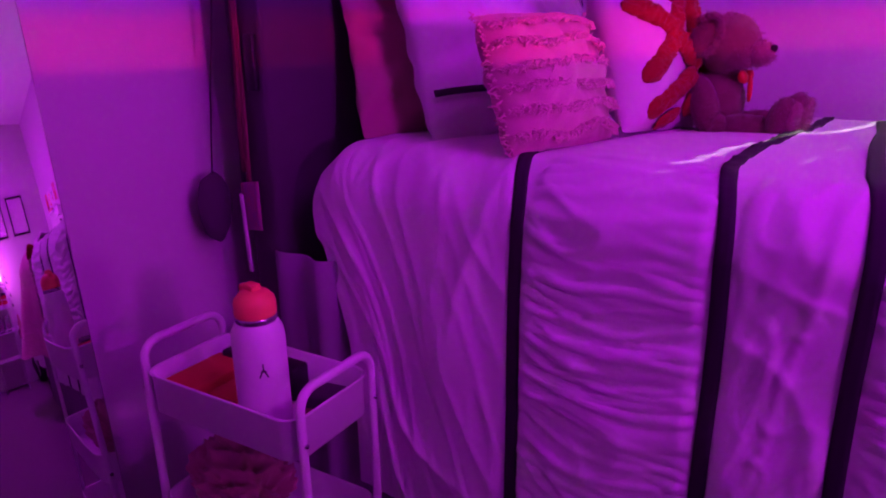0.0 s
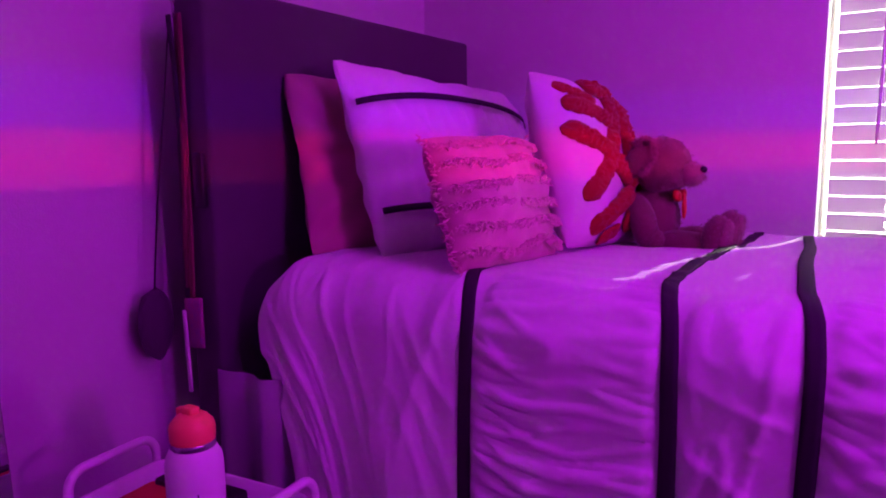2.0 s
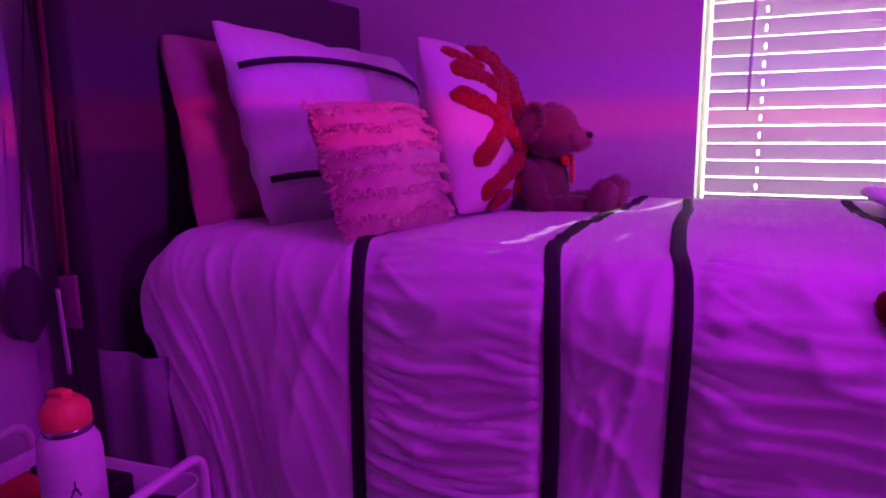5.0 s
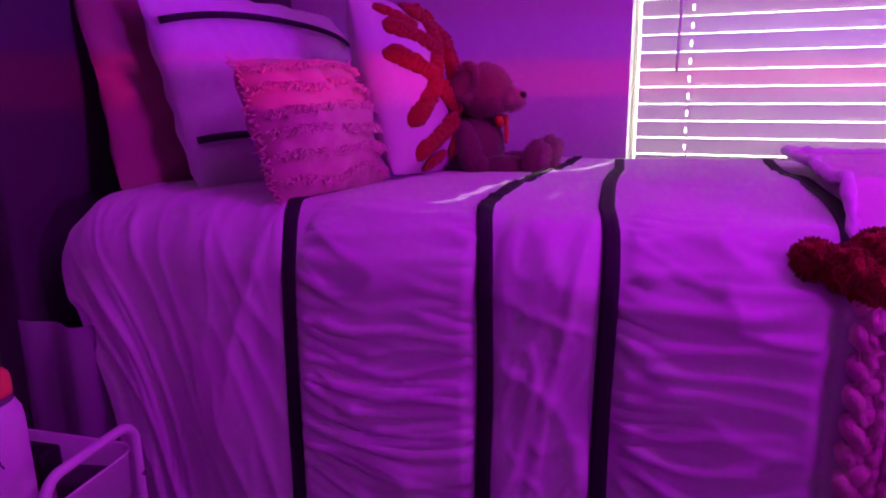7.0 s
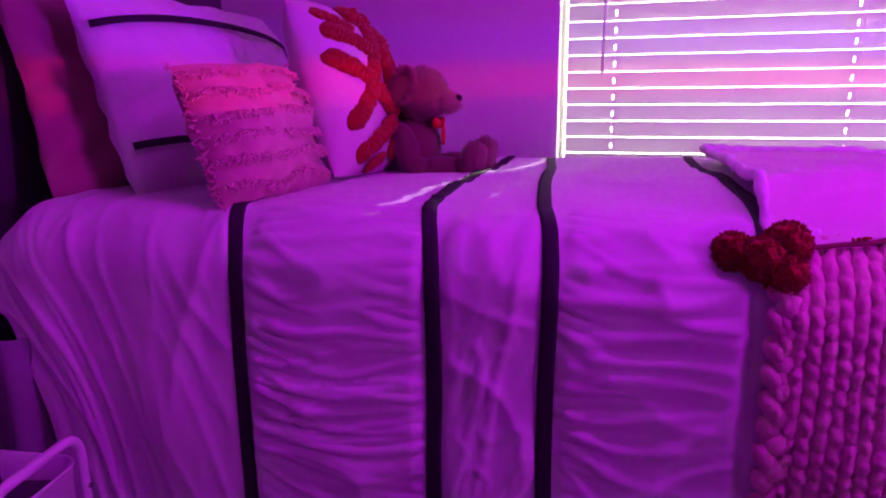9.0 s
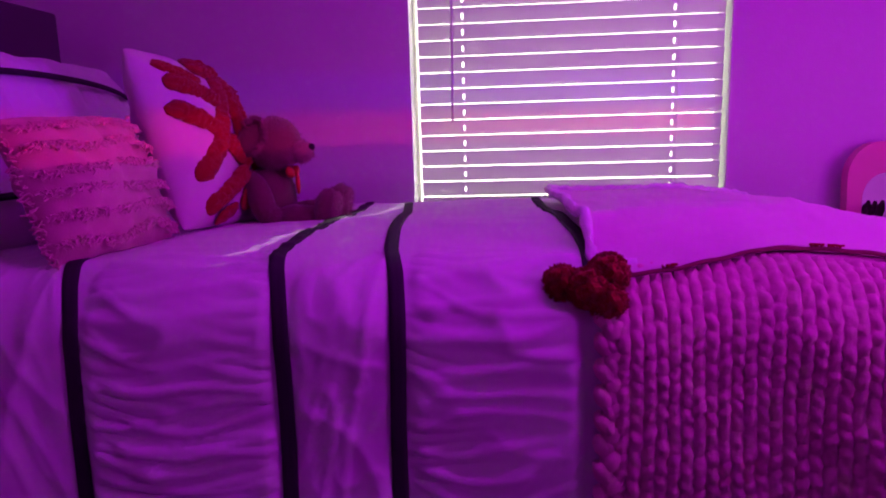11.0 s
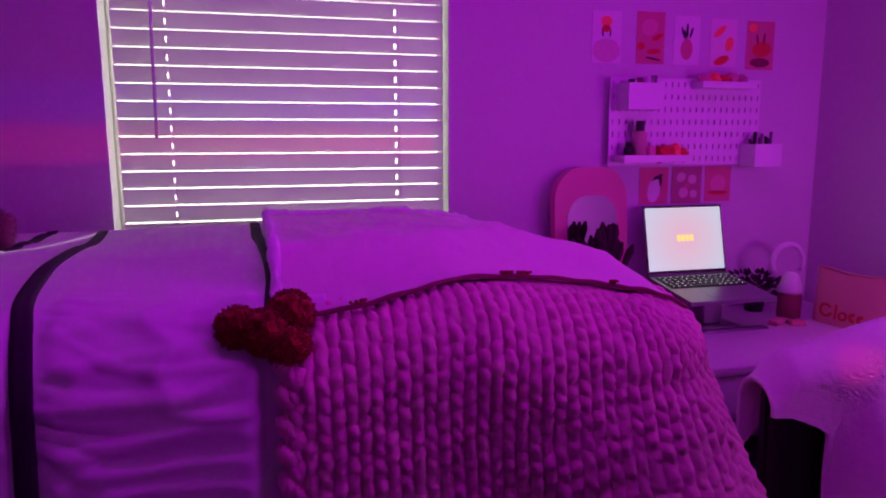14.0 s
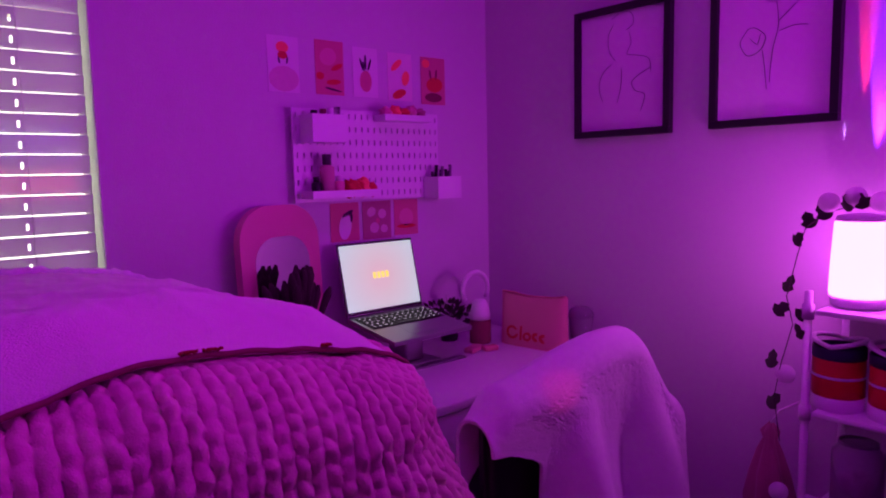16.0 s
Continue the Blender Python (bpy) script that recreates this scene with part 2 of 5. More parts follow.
# ---- room ----
T = 0.12
WX0, WX1, WZ0, WZ1 = 0.045, 0.995, 1.03, 2.10
structure("floor", box((WALL_L - T, WALL_F - T, -0.1), (WALL_R + T, WALL_B + T, 0.0)), M_FLOOR, "dark grey carpeted bedroom floor", "floor")
structure("ceiling", box((WALL_L - T, WALL_F - T, CEIL), (WALL_R + T, WALL_B + T, CEIL + 0.1)), M_CEIL, "plain white painted ceiling", "ceiling")
structure("wall_left", box((WALL_L - T, WALL_F - T, 0), (WALL_L, WALL_B + T, CEIL)), M_WALL, "pale painted wall behind the headboard", "wall")
structure("wall_right", box((WALL_R, WALL_F - T, 0), (WALL_R + T, WALL_B + T, CEIL)), M_WALL, "pale painted wall with framed drawings", "wall")
structure("wall_front", box((WALL_L, WALL_F - T, 0), (WALL_R, WALL_F, CEIL)), M_WALL, "plain pale wall closing the room", "wall")
bm = box((WALL_L, WALL_B, 0), (WX0, WALL_B + T, CEIL))
box((WX1, WALL_B, 0), (WALL_R, WALL_B + T, CEIL), bm=bm)
box((WX0, WALL_B, 0), (WX1, WALL_B + T, WZ0), bm=bm)
box((WX0, WALL_B, WZ1), (WX1, WALL_B + T, CEIL), bm=bm)
structure("wall_back", bm, M_WALL, "pale painted wall with the window opening", "wall")

# window in the opening
win = tagged(thing("window_1", "white framed window behind closed slatted blinds", "window"), kind="structure")
gy = WALL_B + T - 0.03
for lo, hi in (((WX0, gy, WZ0), (WX0 + 0.010, gy + 0.03, WZ1)), ((WX1 - 0.010, gy, WZ0), (WX1, gy + 0.03, WZ1)), ((WX0 + 0.010, gy, WZ0), (WX1 - 0.010, gy + 0.03, WZ0 + 0.04)),
               ((WX0 + 0.010, gy, WZ1 - 0.04), (WX1 - 0.010, gy + 0.03, WZ1))):
    part("window_frame", box(lo, hi, 0.003), M_TRIM, win)
M_GLASS = bpy.data.materials.new("window_glass")
M_GLASS.use_nodes = True
_b = M_GLASS.node_tree.nodes["Principled BSDF"]
_b.inputs["Transmission Weight"].default_value, _b.inputs["Roughness"].default_value, _b.inputs["IOR"].default_value = 1.0, 0.0, 1.45
for x0, x1 in ((WX0 + 0.010, WX1 - 0.010),):
    g = part("pane", box((x0, gy + 0.012, WZ0 + 0.04), (x1, gy + 0.018, WZ1 - 0.04)), M_GLASS, win, smooth=False)
    g.visible_shadow = False
part("window_sill", box((WX0 - 0.02, WALL_B - 0.03, WZ0 - 0.03), (WX1 + 0.02, WALL_B + T - 0.03, WZ0 + 0.001), 0.004), M_TRIM, win)
sky = finish("backdrop", box((-16.0, 12.0, -3.0), (18.0, 12.1, 3.6)), M_BACK, smooth=False)
tagged(sky, "bright daylight outside the window", "backdrop", kind="structure")

# blinds
blinds = thing("window_blinds", "white wooden slatted blinds hanging closed with daylight between the slats", "blinds")
PITCH, SLAT = 0.0479, 0.0457
BY = WALL_B + 0.028
HOLES = (0.206, 0.838)
z = 1.0685
while z < 2.03:
    tilt = radians(79)
    dy, dz = math.cos(tilt) * SLAT / 2, math.sin(tilt) * SLAT / 2
    x0, x1 = WX0 + 0.023, WX1 - 0.012
    bm = bmesh.new()
    xs = [x0]
    for hx in HOLES:
        xs += [hx - 0.003, hx + 0.003]
    xs.append(x1)
    for a in range(0, len(xs) - 1):
        hole = a % 2 == 1
        for s0, s1 in (((-1.0, -0.35), (0.35, 1.0)) if hole else ((-1.0, 1.0),)):
            vs = span(s0, s1, 3)
            sheet(lambda u, v: (u, BY - dy * v, z + dz * v - 0.0022 * (1 - v * v)), span(xs[a], xs[a + 1], 2), vs, 0.0026, bm)
    part("slat", bm, M_SLAT, blinds, smooth=False)
    z += PITCH
part("head_rail", box((WX0 + 0.006, BY - 0.03, 2.04), (WX1 - 0.006, BY + 0.03, 2.095), 0.003), M_TRIM, blinds)
part("bottom_rail", box((WX0 + 0.014, BY - 0.024, WZ0 + 0.008), (WX1 - 0.008, BY + 0.024, WZ0 + 0.026), 0.003), M_TRIM, blinds)
part("wand", tube([(0.180, BY - 0.05, 2.04), (0.178, BY - 0.052, 1.7), (0.174, BY - 0.055, 1.325)], 0.004), M_TRIM, blinds, "thin hanging tilt wand")
for hx in HOLES:
    part("ladder_cord", tube([(hx + 0.006, BY - 0.034, 2.04), (hx + 0.006, BY - 0.034, 1.05)], 0.0012, 6), M_TRIM, blinds)

# ---- bed ----
BX0, BX1, BY0, BY1 = -0.90, 1.05, 1.435, 2.47
TOP = 1.085
CR = 0.10


def bed_top(x, y):
    """The height of the made bed's top."""
    puff = 0.012 * math.sin(3.0 * x + 0.6) * smooth01((y - BY0) / 0.3)
    return TOP + puff - 0.006 * smooth01((0.2 - (y - BY0)) / 0.2) - 0.024 * smooth01((y - 1.85) / 0.5)


bed = thing("bed", "single bed with a tall dark upholstered headboard", "bed")
part("mattress", box((BX0 + 0.02, BY0 + 0.03, 0.76), (BX1 - 0.02, BY1 - 0.01, TOP - 0.03), 0.06, segments=4), M_COVER, bed)
part("base", box((BX0 - 0.06, BY0 + 0.04, 0.10), (BX1 - 0.02, BY1, 0.76), 0.02), M_SKIRT, bed, "grey fabric bed base")
for fx, fy in ((BX0, BY0 + 0.1), (BX1 - 0.1, BY0 + 0.1), (BX0, BY1 - 0.1), (BX1 - 0.1, BY1 - 0.1)):
    part("leg", box((fx, fy, 0), (fx + 0.05, fy + 0.05, 0.10), 0.004), M_BLACK, bed)
part("headboard", box((-1.105, 1.40, 0.12), (-1.005, 2.455, 1.68), 0.012, segments=3), M_HEAD, bed, "tall charcoal upholstered headboard")


def skirt(u, v):
    w = 0.018 * math.sin(u * 58 + 2 * math.sin(u * 9)) * (0.45 + 0.55 * (1 - v))
    return (u, BY0 + 0.008 + w - 0.055 * smooth01((-0.76 - u) / 0.10), 0.07 + v * 0.775)


part("bed_skirt", sheet(skirt, span(-1.0, 1.03, 300), span(0, 1, 8), 0.004), M_SKIRT, bed, "gathered grey bed skirt")

STRAPS = [(-0.364, -0.055, -0.02), (-0.019, -0.036, -0.02), (0.163, -0.020, -0.100), (0.460, 0.010, -0.055)]
DROP = 0.74


def cover_base(x, s):
    """A point of the coverlet and its outward normal: s metres from the near top edge, inwards negative, down positive."""
    half = CR * math.pi / 4
    if s < -half:
        y = BY0 + CR - (s + half)
        return Vector((x, y, bed_top(x, y))), Vector((0, 0, 1))
    if s < half:
        a = (s + half) / (2 * half) * math.pi / 2
        y = BY0 + CR - CR * math.sin(a)
        return Vector((x, y, bed_top(x, BY0 + CR) - CR * (1 - math.cos(a)))), Vector((0, -math.sin(a), math.cos(a)))
    d = s - half
    return Vector((x, BY0 - 0.02 * smooth01(d / 0.5), bed_top(x, BY0 + CR) - CR - d)), Vector((0, -1, 0))


def ridge(v):
    return 1 - abs(v) * 2


def crease(v):
    """A sharp crest at zero that falls off on both sides."""
    return math.exp(-7.0 * abs(v)) 


def cover_wrinkle(x, s):
    """How far the cloth stands out at a place."""
    side = smooth01((s + 0.12) / 0.16)
    xs = [p[0] for p in STRAPS]
    near = min(abs(x - q - 0.02 * max(0, s - 0.2) * (1 if q > -0.1 else 0.4)) for q in xs)
    calm = 0.10 + 0.90 * smooth01((near - 0.012) / 0.025)
    w = 0.0
    if x < xs[0]:
        f = (x - BX0) / (xs[0] - BX0)
        q = x * 7.0 - s * 2.4 + 1.2 * nz(x * 2.0, s * 1.6, 7)
        w += side * 0.011 * crease(nz(q, s * 1.6, 1.0)) * min(1, 3 * f + 0.3)
        w += side * 0.005 * crease(nz(x * 11 - s * 4.5, s * 1.9 + x, 6.1))
        w += side * 0.009 * nz(x * 5 - s * 2, s * 2.4, 2.7)
        w += side * 0.003 * crease(nz(x * 21 - s * 4, s * 4.5 + x * 3, 2.2))
        w += (1 - side) * 0.006 * crease(nz(x * 15, s * 3, 5.5))
    elif x < xs[1] or x >= xs[2]:
        a, b = (xs[0], xs[1]) if x < xs[1] else (xs[2], xs[3] + 0.12)
        f = max(0.0, min(1.0, (x - a) / (b - a)))
        wide = x >= xs[2]
        bow = (0.085 * f * (1 - f) * 4 - 0.05 * f * f) * (0.35 + smooth01(s)) if wide else 0.06 * (f * (1 - f)) * 4 * (0.25 + smooth01(s))
        q = (s - bow) * (14 if wide else 20) + 1.5 * nz(x * 4.0, s * 4.0, 2.0)
        ends = math.exp(-min(f, 1 - f) * 7)
        even = smooth01((s + 0.17) / 0.16)
        ph = (s - bow) / (0.052 if wide else 0.036) + 1.4 * nz(x * 3.2, s * 5, 12.0) + 0.6 * nz(x * 8, s * 9, 3.0)
        w += even * 0.0080 * (1 - abs(math.sin(math.pi * ph))) ** 1.6 * max(0.15, 0.62 + 0.75 * nz(x * 5, s * 6, 1.5))
        w += even * 0.009 * crease(nz(x * 3.0, q * 0.8, 9.0)) + even * 0.006 * crease(nz(x * 4.5, q * 1.35, 4.0))
        w += side * 0.007 * nz(x * 2.6, q * 0.55, 6.6)
        w += even * 0.0042 * math.sin(s * 210 + 14 * nz(x * 5, s * 8)) * ends
        w += (1 - even) * 0.006 * crease(nz(x * 3, s * 13, 5.5))
        w += side * 0.010 * math.sin(math.pi * f)
    else:
        w += side * 0.012 * crease(nz(x * 5 + s * 4, s * 3.0, 6.0))
        w += side * 0.006 * crease(nz(x * 4 - s * 6, s * 3.5 + x * 3, 3.0))
        w += side * 0.008 * crease(nz(x * 16 + s * 3, s * 5.0, 8.0)) + side * 0.004 * crease(nz(x * 26, s * 14 + x * 9, 2.0))
        w += side * 0.005 * nz(x * 8, s * 7, 5.0)
    return w * calm + 0.005 * nz(x * 4, s * 5, 3.3)


def cover_point(x, s, off=0.0):
    p, n = cover_base(x, s)
    # the loose corner at the head end hangs in a slope
    lean = smooth01((s - 0.02) / 0.5) * smooth01((-0.55 - x) / 0.35)
    p = p + Vector((0.13 * lean, 0, 0))
    if x < BX0 + 0.09:
        e = 1 - (x - BX0) / 0.09
        p.z -= 0.05 * e * e * (1 if s < 0.1 else 1 - smooth01((s - 0.1) / 0.1))
    return p + n * (0.012 + cover_wrinkle(x, s) + off)


cover = thing("bedspread", "white cotton bedspread with ruched panels and charcoal ribbon straps", "bedspread")
S_IN = -(BY1 - BY0 - CR) - CR * math.pi / 4
svals = span(S_IN, -0.12, 70) + span(-0.115, DROP, 215)
part("cloth", sheet(cover_point, span(BX0, 0.535, 290), svals, 0.006), M_COVER, cover)
for x0, jog, k in STRAPS:
    def strap_point(u, s, x0=x0, jog=jog, k=k):
        inward = max(0.0, -s - 0.02)
        x = x0 + jog * smooth01((0.06 - s) / 0.18) + k * inward + 0.003 * math.sin(s * 9 + x0 * 9) + 0.0126 * u + 0.02 * max(0, s - 0.2) * (1 if x0 > -0.1 else 0.4)
        return cover_point(x, s, 0.0065)
    last = -0.42 if x0 < -0.3 else S_IN + 0.02
    part("strap", sheet(strap_point, span(-1, 1, 4), span(last, DROP if x0 < 0.4 else 0.02, 190), 0.003), M_STRAP, cover, "charcoal ribbon strap")

# ---- knitted blanket and throw over the foot end ----
FR = 0.20  # corner radius at the foot
FX = 1.18


def foot_path(s):
    """The outline of the foot end, from the near side round the corner: place, outward normal."""
    y0, x0 = BY0 - 0.03, 0.470
    straight = FX - FR - x0
    if s < straight:
        return Vector((x0 + s, y0, 0)), Vector((0, -1, 0))
    arc = FR * math.pi / 2
    if s < straight + arc:
        a = (s - straight) / FR
        return Vector((FX - FR + FR * math.sin(a), y0 + FR - FR * math.cos(a), 0)), Vector((math.sin(a), -math.cos(a), 0))
    return Vector((FX, y0 + FR + s - straight - arc, 0)), Vector((1, 0, 0))


def foot_top(x, y):
    d = min(y - (BY0 - 0.03), FX - x)
    cx, cy = FX - FR, BY0 - 0.03 + FR
    if x > cx and y < cy:
        d = FR - math.hypot(x - cx, y - cy)
    e = max(0.0, 1 - max(0.0, d) / 0.26)
    return 1.126 - 0.10 * e * e - 0.046 * smooth01((x - 0.78) / 0.42) - 0.026 * smooth01((y - 1.85) / 0.45)


KROW, KCOL = 0.025, 0.0188


def knit_height(s, v):
    """Ropes of fat yarn side by side, each a stack of soft slanting stitches."""
    c = s / KCOL + 0.45 * nz(s * 5, v * 4, 2) + 0.12 * nz(s * 20, v * 20, 5)
    k = math.floor(c)
    f = c - k
    col = math.sin(math.pi * f)
    turn = 1.0 if k % 2 else -1.0
    ph = v / KROW + 0.31 * k + 0.45 * turn * (f - 0.5) + 0.8 * nz(s * 6, v * 9, 8)
    row = 0.5 + 0.5 * math.cos(2 * math.pi * ph)
    fat = 1.0 + 0.40 * nz(s * 16, v * 16, 4)
    return fat * 0.0120 * (0.30 + 0.70 * col) * (0.66 + 0.34 * row) + 0.010 * nz(s * 5, v * 4, 4) + 0.0024 * nz(s * 120, v * 120, 1) + 0.004 * nz(s * 48, v * 40, 3)


def knit_point(s, v):
    p, n = foot_path(s)
    R = 0.11
    half = R * math.pi / 4
    zt = foot_top((p - n * 0.13).x, (p - n * 0.13).y) - 0.012
    if v < half:
        a = max(0.0, (v + half)) / (2 * half) * math.pi / 2
        ins = R * (1 - math.sin(a)) + max(0.0, -half - v)
        q = p - n * ins
        q.z = zt - R * (1 - math.cos(a)) + (0.03 * min(1, max(0.0, -half - v) / 0.1))
        nn = n * math.sin(a) + Vector((0, 0, math.cos(a)))
    else:
        d = v - half
        corner = smooth01((s - 0.3) / 0.3)
        q = p + n * (0.02 + 0.21 * corner) * min(1.3, d / 0.5)
        q.z = zt - R - d
        nn = n
    return q + nn * knit_height(s, v) * (1 - 0.85 * smooth01((-v - 0.06) / 0.05))


blanket = thing("knitted_blanket", "pale pink chunky knitted wool blanket over the bed foot", "blanket")
part("knit", sheet(knit_point, span(0.0, 1.15, 460), span(-0.115, 0.62, 300), 0.003), M_KNIT, blanket)


def edge_knots():
    bm = bmesh.new()
    for i in range(34):
        v = -0.06 + i * 0.0195
        side = (-1) ** i
        p = knit_point(0.004, v)
        blob(p + Vector((0.006 + 0.0065 * side, 0.003, 0)), (0.0145, 0.015, 0.021), bm, 2, pose(0, 0, 0, 0, 28 * side, 0), 0.2)
    return bm


part("edge_braid", edge_knots(), M_KNIT, blanket, "plaited blanket edge")


def throw_edge(u):
    """The near edge of the throw, which follows the knit round the foot corner and slips over the side."""
    sv = 0.98 * u
    v = -0.012 - 0.085 * smooth01(u / 0.42) + 0.21 * smooth01((u - 0.52) / 0.48)
    p, n = foot_path(max(0.001, sv))
    q = knit_point(sv, v) - n * 0.004
    return q


EDGE = [throw_edge(u) for u in span(0, 1, 160)]
for _ in range(24):
    EDGE = [EDGE[0]] + [(EDGE[i - 1] + 2 * EDGE[i] + EDGE[i + 1]) / 4 for i in range(1, len(EDGE) - 1)] + [EDGE[-1]]


def throw_point(u, v):
    """u along the near edge, v from the near edge inwards."""
    k = u * (len(EDGE) - 1)
    i = min(len(EDGE) - 2, int(k))
    e = EDGE[i].lerp(EDGE[i + 1], k - i)
    f = Vector((0.452 + 0.70 * u, 2.365 + 0.01 * math.sin(u * 9), 0))
    x, y = e.x + (f.x - e.x) * v, e.y + (f.y - e.y) * v
    zt = foot_top(min(x, FX - 0.002), y) + 0.022 + 0.005 * nz(x * 9, y * 9, 1) + 0.007 * crease(nz(x * 7 + y * 3, y * 4, 3)) + 0.004 * crease(nz(x * 5 - y * 9, y * 5, 8)) + 0.0030 * nz(x * 34, y * 34, 5) + 0.0014 * nz(x * 110, y * 110, 2)
    z = e.z + 0.014 + (zt - e.z - 0.014) * smooth01(v * 5) + 0.018 * math.sin(math.pi * min(1, v * 4))
    return Vector((x, y, z))


throw = thing("throw", "thin cream throw with rose edging and red pom-poms on the bed", "throw")
part("cloth", sheet(throw_point, span(0, 1, 150), span(0, 1, 120), 0.006), M_THROW, throw)
part("edging", tube([throw_point(u, 0) + Vector((0, -0.006, 0.0008 * math.sin(u * 90))) for u in span(0.0, 1, 150)], 0.0036, 8), M_EDGE, throw, "rose yarn edging")


def fuzzy_hem(points, r, seed):
    """A soft uneven roll of wool along an edge."""
    bm = tube(points, r, 10)
    for v in bm.verts:
        v.co += Vector((nz(v.co.x * 90, v.co.y * 90, seed), nz(v.co.y * 90, v.co.x * 90, seed + 3), nz(v.co.x * 70, v.co.y * 70, seed + 7))) * r * 0.7
    return bm


part("hem", fuzzy_hem([throw_point(0, v) + Vector((-0.002, 0, 0.002)) for v in span(0.03, 1, 90)], 0.0085, 1.5), M_FLEECE, throw, "pale woolly hem")
part("hem", fuzzy_hem([throw_point(u, 1) + Vector((0, 0.002, 0.003)) for u in span(0, 1, 120)], 0.0085, 4.5), M_FLEECE, throw, "pale woolly hem")


def pompom(center, r, seed):
    rnd = random.Random(seed)
    bm = bmesh.new()
    blob((0, 0, 0), (r * 0.90,) * 3, bm, 3, jitter=0.3)
    for i in range(2600):
        d = Vector((rnd.gauss(0, 1), rnd.gauss(0, 1), rnd.gauss(0, 1))).normalized()
        s = d.orthogonal().normalized()
        t = d.cross(s)
        L = r * rnd.uniform(0.90, 0.99)
        e = d * L + Vector((rnd.uniform(-1, 1), rnd.uniform(-1, 1), rnd.uniform(-1, 1))) * r * 0.1
        w = 0.0012
        b = d * r * 0.5
        vs = [bm.verts.new(b + s * w), bm.verts.new(b - 0.5 * s * w + 0.86 * t * w), bm.verts.new(b - 0.5 * s * w - 0.86 * t * w)]
        ve = [bm.verts.new(e + s * w * 0.8), bm.verts.new(e - 0.4 * s * w + 0.7 * t * w), bm.verts.new(e - 0.4 * s * w - 0.7 * t * w)]
        for a in range(3):
            bm.faces.new((vs[a], vs[(a + 1) % 3], ve[(a + 1) % 3], ve[a]))
        bm.faces.new(ve)
    bmesh.ops.translate(bm, verts=bm.verts, vec=center)
    return bm


rnd = random.Random(31)
for u in (0.10, 0.34, 0.37, 0.55):
    bm = bmesh.new()
    for k in range(5):
        a = throw_point(u + 0.004 * k, 0) + Vector((0, -0.006, 0.004))
        tube([a, a + Vector((rnd.uniform(-0.004, 0.004), -0.003, 0.004)), a + Vector((rnd.uniform(-0.006, 0.006), -0.007, 0.004))], 0.002, 5, bm)
    part("yarn_tuft", bm, M_POM, throw, "short red yarn tuft")
for i, (c, r) in enumerate((((0.416, 1.446, 1.072), 0.031), ((0.452, 1.426, 1.070), 0.033), ((0.484, 1.444, 1.088), 0.033), ((0.480, 1.420, 1.052), 0.031))):
    part("pompom", pompom(c, r, i), M_POM, throw, "fluffy red wool pom-pom", smooth=False)

# ---- cushions ----


def cushion_e(u, v):
    return max(0.0, 1 - abs(u) ** 2.6) ** 0.55 * max(0.0, 1 - abs(v) ** 2.6) ** 0.55


def cushion_mesh(w, h, t, seed, pinch=0.06, wrinkle=0.006, n=44, crease=7.0, gather=0.0):
    """A stuffed cushion standing in its xy plane, its face along +z."""
    bm = bmesh.new()

    def face(sign):
        def f(u, v):
            round_u, round_v = 1 - 0.05 * abs(v) ** 6, 1 - 0.05 * abs(u) ** 6
            k = (1 - pinch * (1 - abs(v) ** 2)) * round_u
            kk = (1 - pinch * (1 - abs(u) ** 2)) * round_v
            wob = 0.005 * nz(u * 2.1 + seed, v * 2.1, seed)
            x, y = u * (w / 2 * k + wob), v * (h / 2 * kk + wob)
            e = cushion_e(u, v)
            q = wrinkle * (ridge(nz(x * crease + seed, y * crease * 0.7, seed * 1.7 + sign)) - 0.5) * (0.35 + 0.65 * e)
            q += 0.5 * wrinkle * (ridge(nz(x * crease * 2.3, y * crease * 1.4 + seed, seed)) - 0.5) * (0.3 + 0.7 * e)
            q += gather * math.sin(u * 46 + 5 * nz(u * 3, v * 2, seed)) * math.exp(-6 * abs(v - 0.42)) * e
            edge = 1.1 * wrinkle * math.sin(15 * math.atan2(v, u) + seed + 3 * nz(u * 1.5, v * 1.5, seed)) * (1 - e) * e
            return Vector((x + 0.3 * q, y, sign * (t / 2 * e + (q + edge if e > 0.02 else 0)) + 0.02 * t * math.sin(3 * u + seed)))
        return f
    us = [math.sin(a) for a in span(-math.pi / 2, math.pi / 2, n)]
    sheet(face(1), us, us, 0, bm)
    sheet(face(-1), us, us, 0, bm)
    bmesh.ops.remove_doubles(bm, verts=bm.verts, dist=0.0006)
    return bm


def cushion_z(w, h, t, x, y, pinch=0.06):
    u, v = max(-1, min(1, 2 * x / w)), max(-1, min(1, 2 * y / h))
    return t / 2 * cushion_e(u, v)


def stand(x, y, z, turn, lean, roll=0):
    """A cushion's pose: the face looks along +x, turned about the vertical, leaning back."""
    return Matrix.Translation((x, y, z)) @ pose(0, 0, 0, 0, 0, turn) @ pose(0, 0, 0, 0, -lean, 0) @ Matrix(((0, 0, 1, 0), (1, 0, 0, 0), (0, 1, 0, 0), (0, 0, 0, 1))) @ pose(0, 0, 0, 0, 0, roll)


sham = thing("pillow", "blush pink pillow propped against the headboard", "pillow", m=stand(-0.872, 1.905, 1.272, -8, 19, -5))
part("case", cushion_mesh(0.68, 0.47, 0.16, 2.3, 0.06, 0.030, 60, 6, 0.006), M_BLUSH, sham)

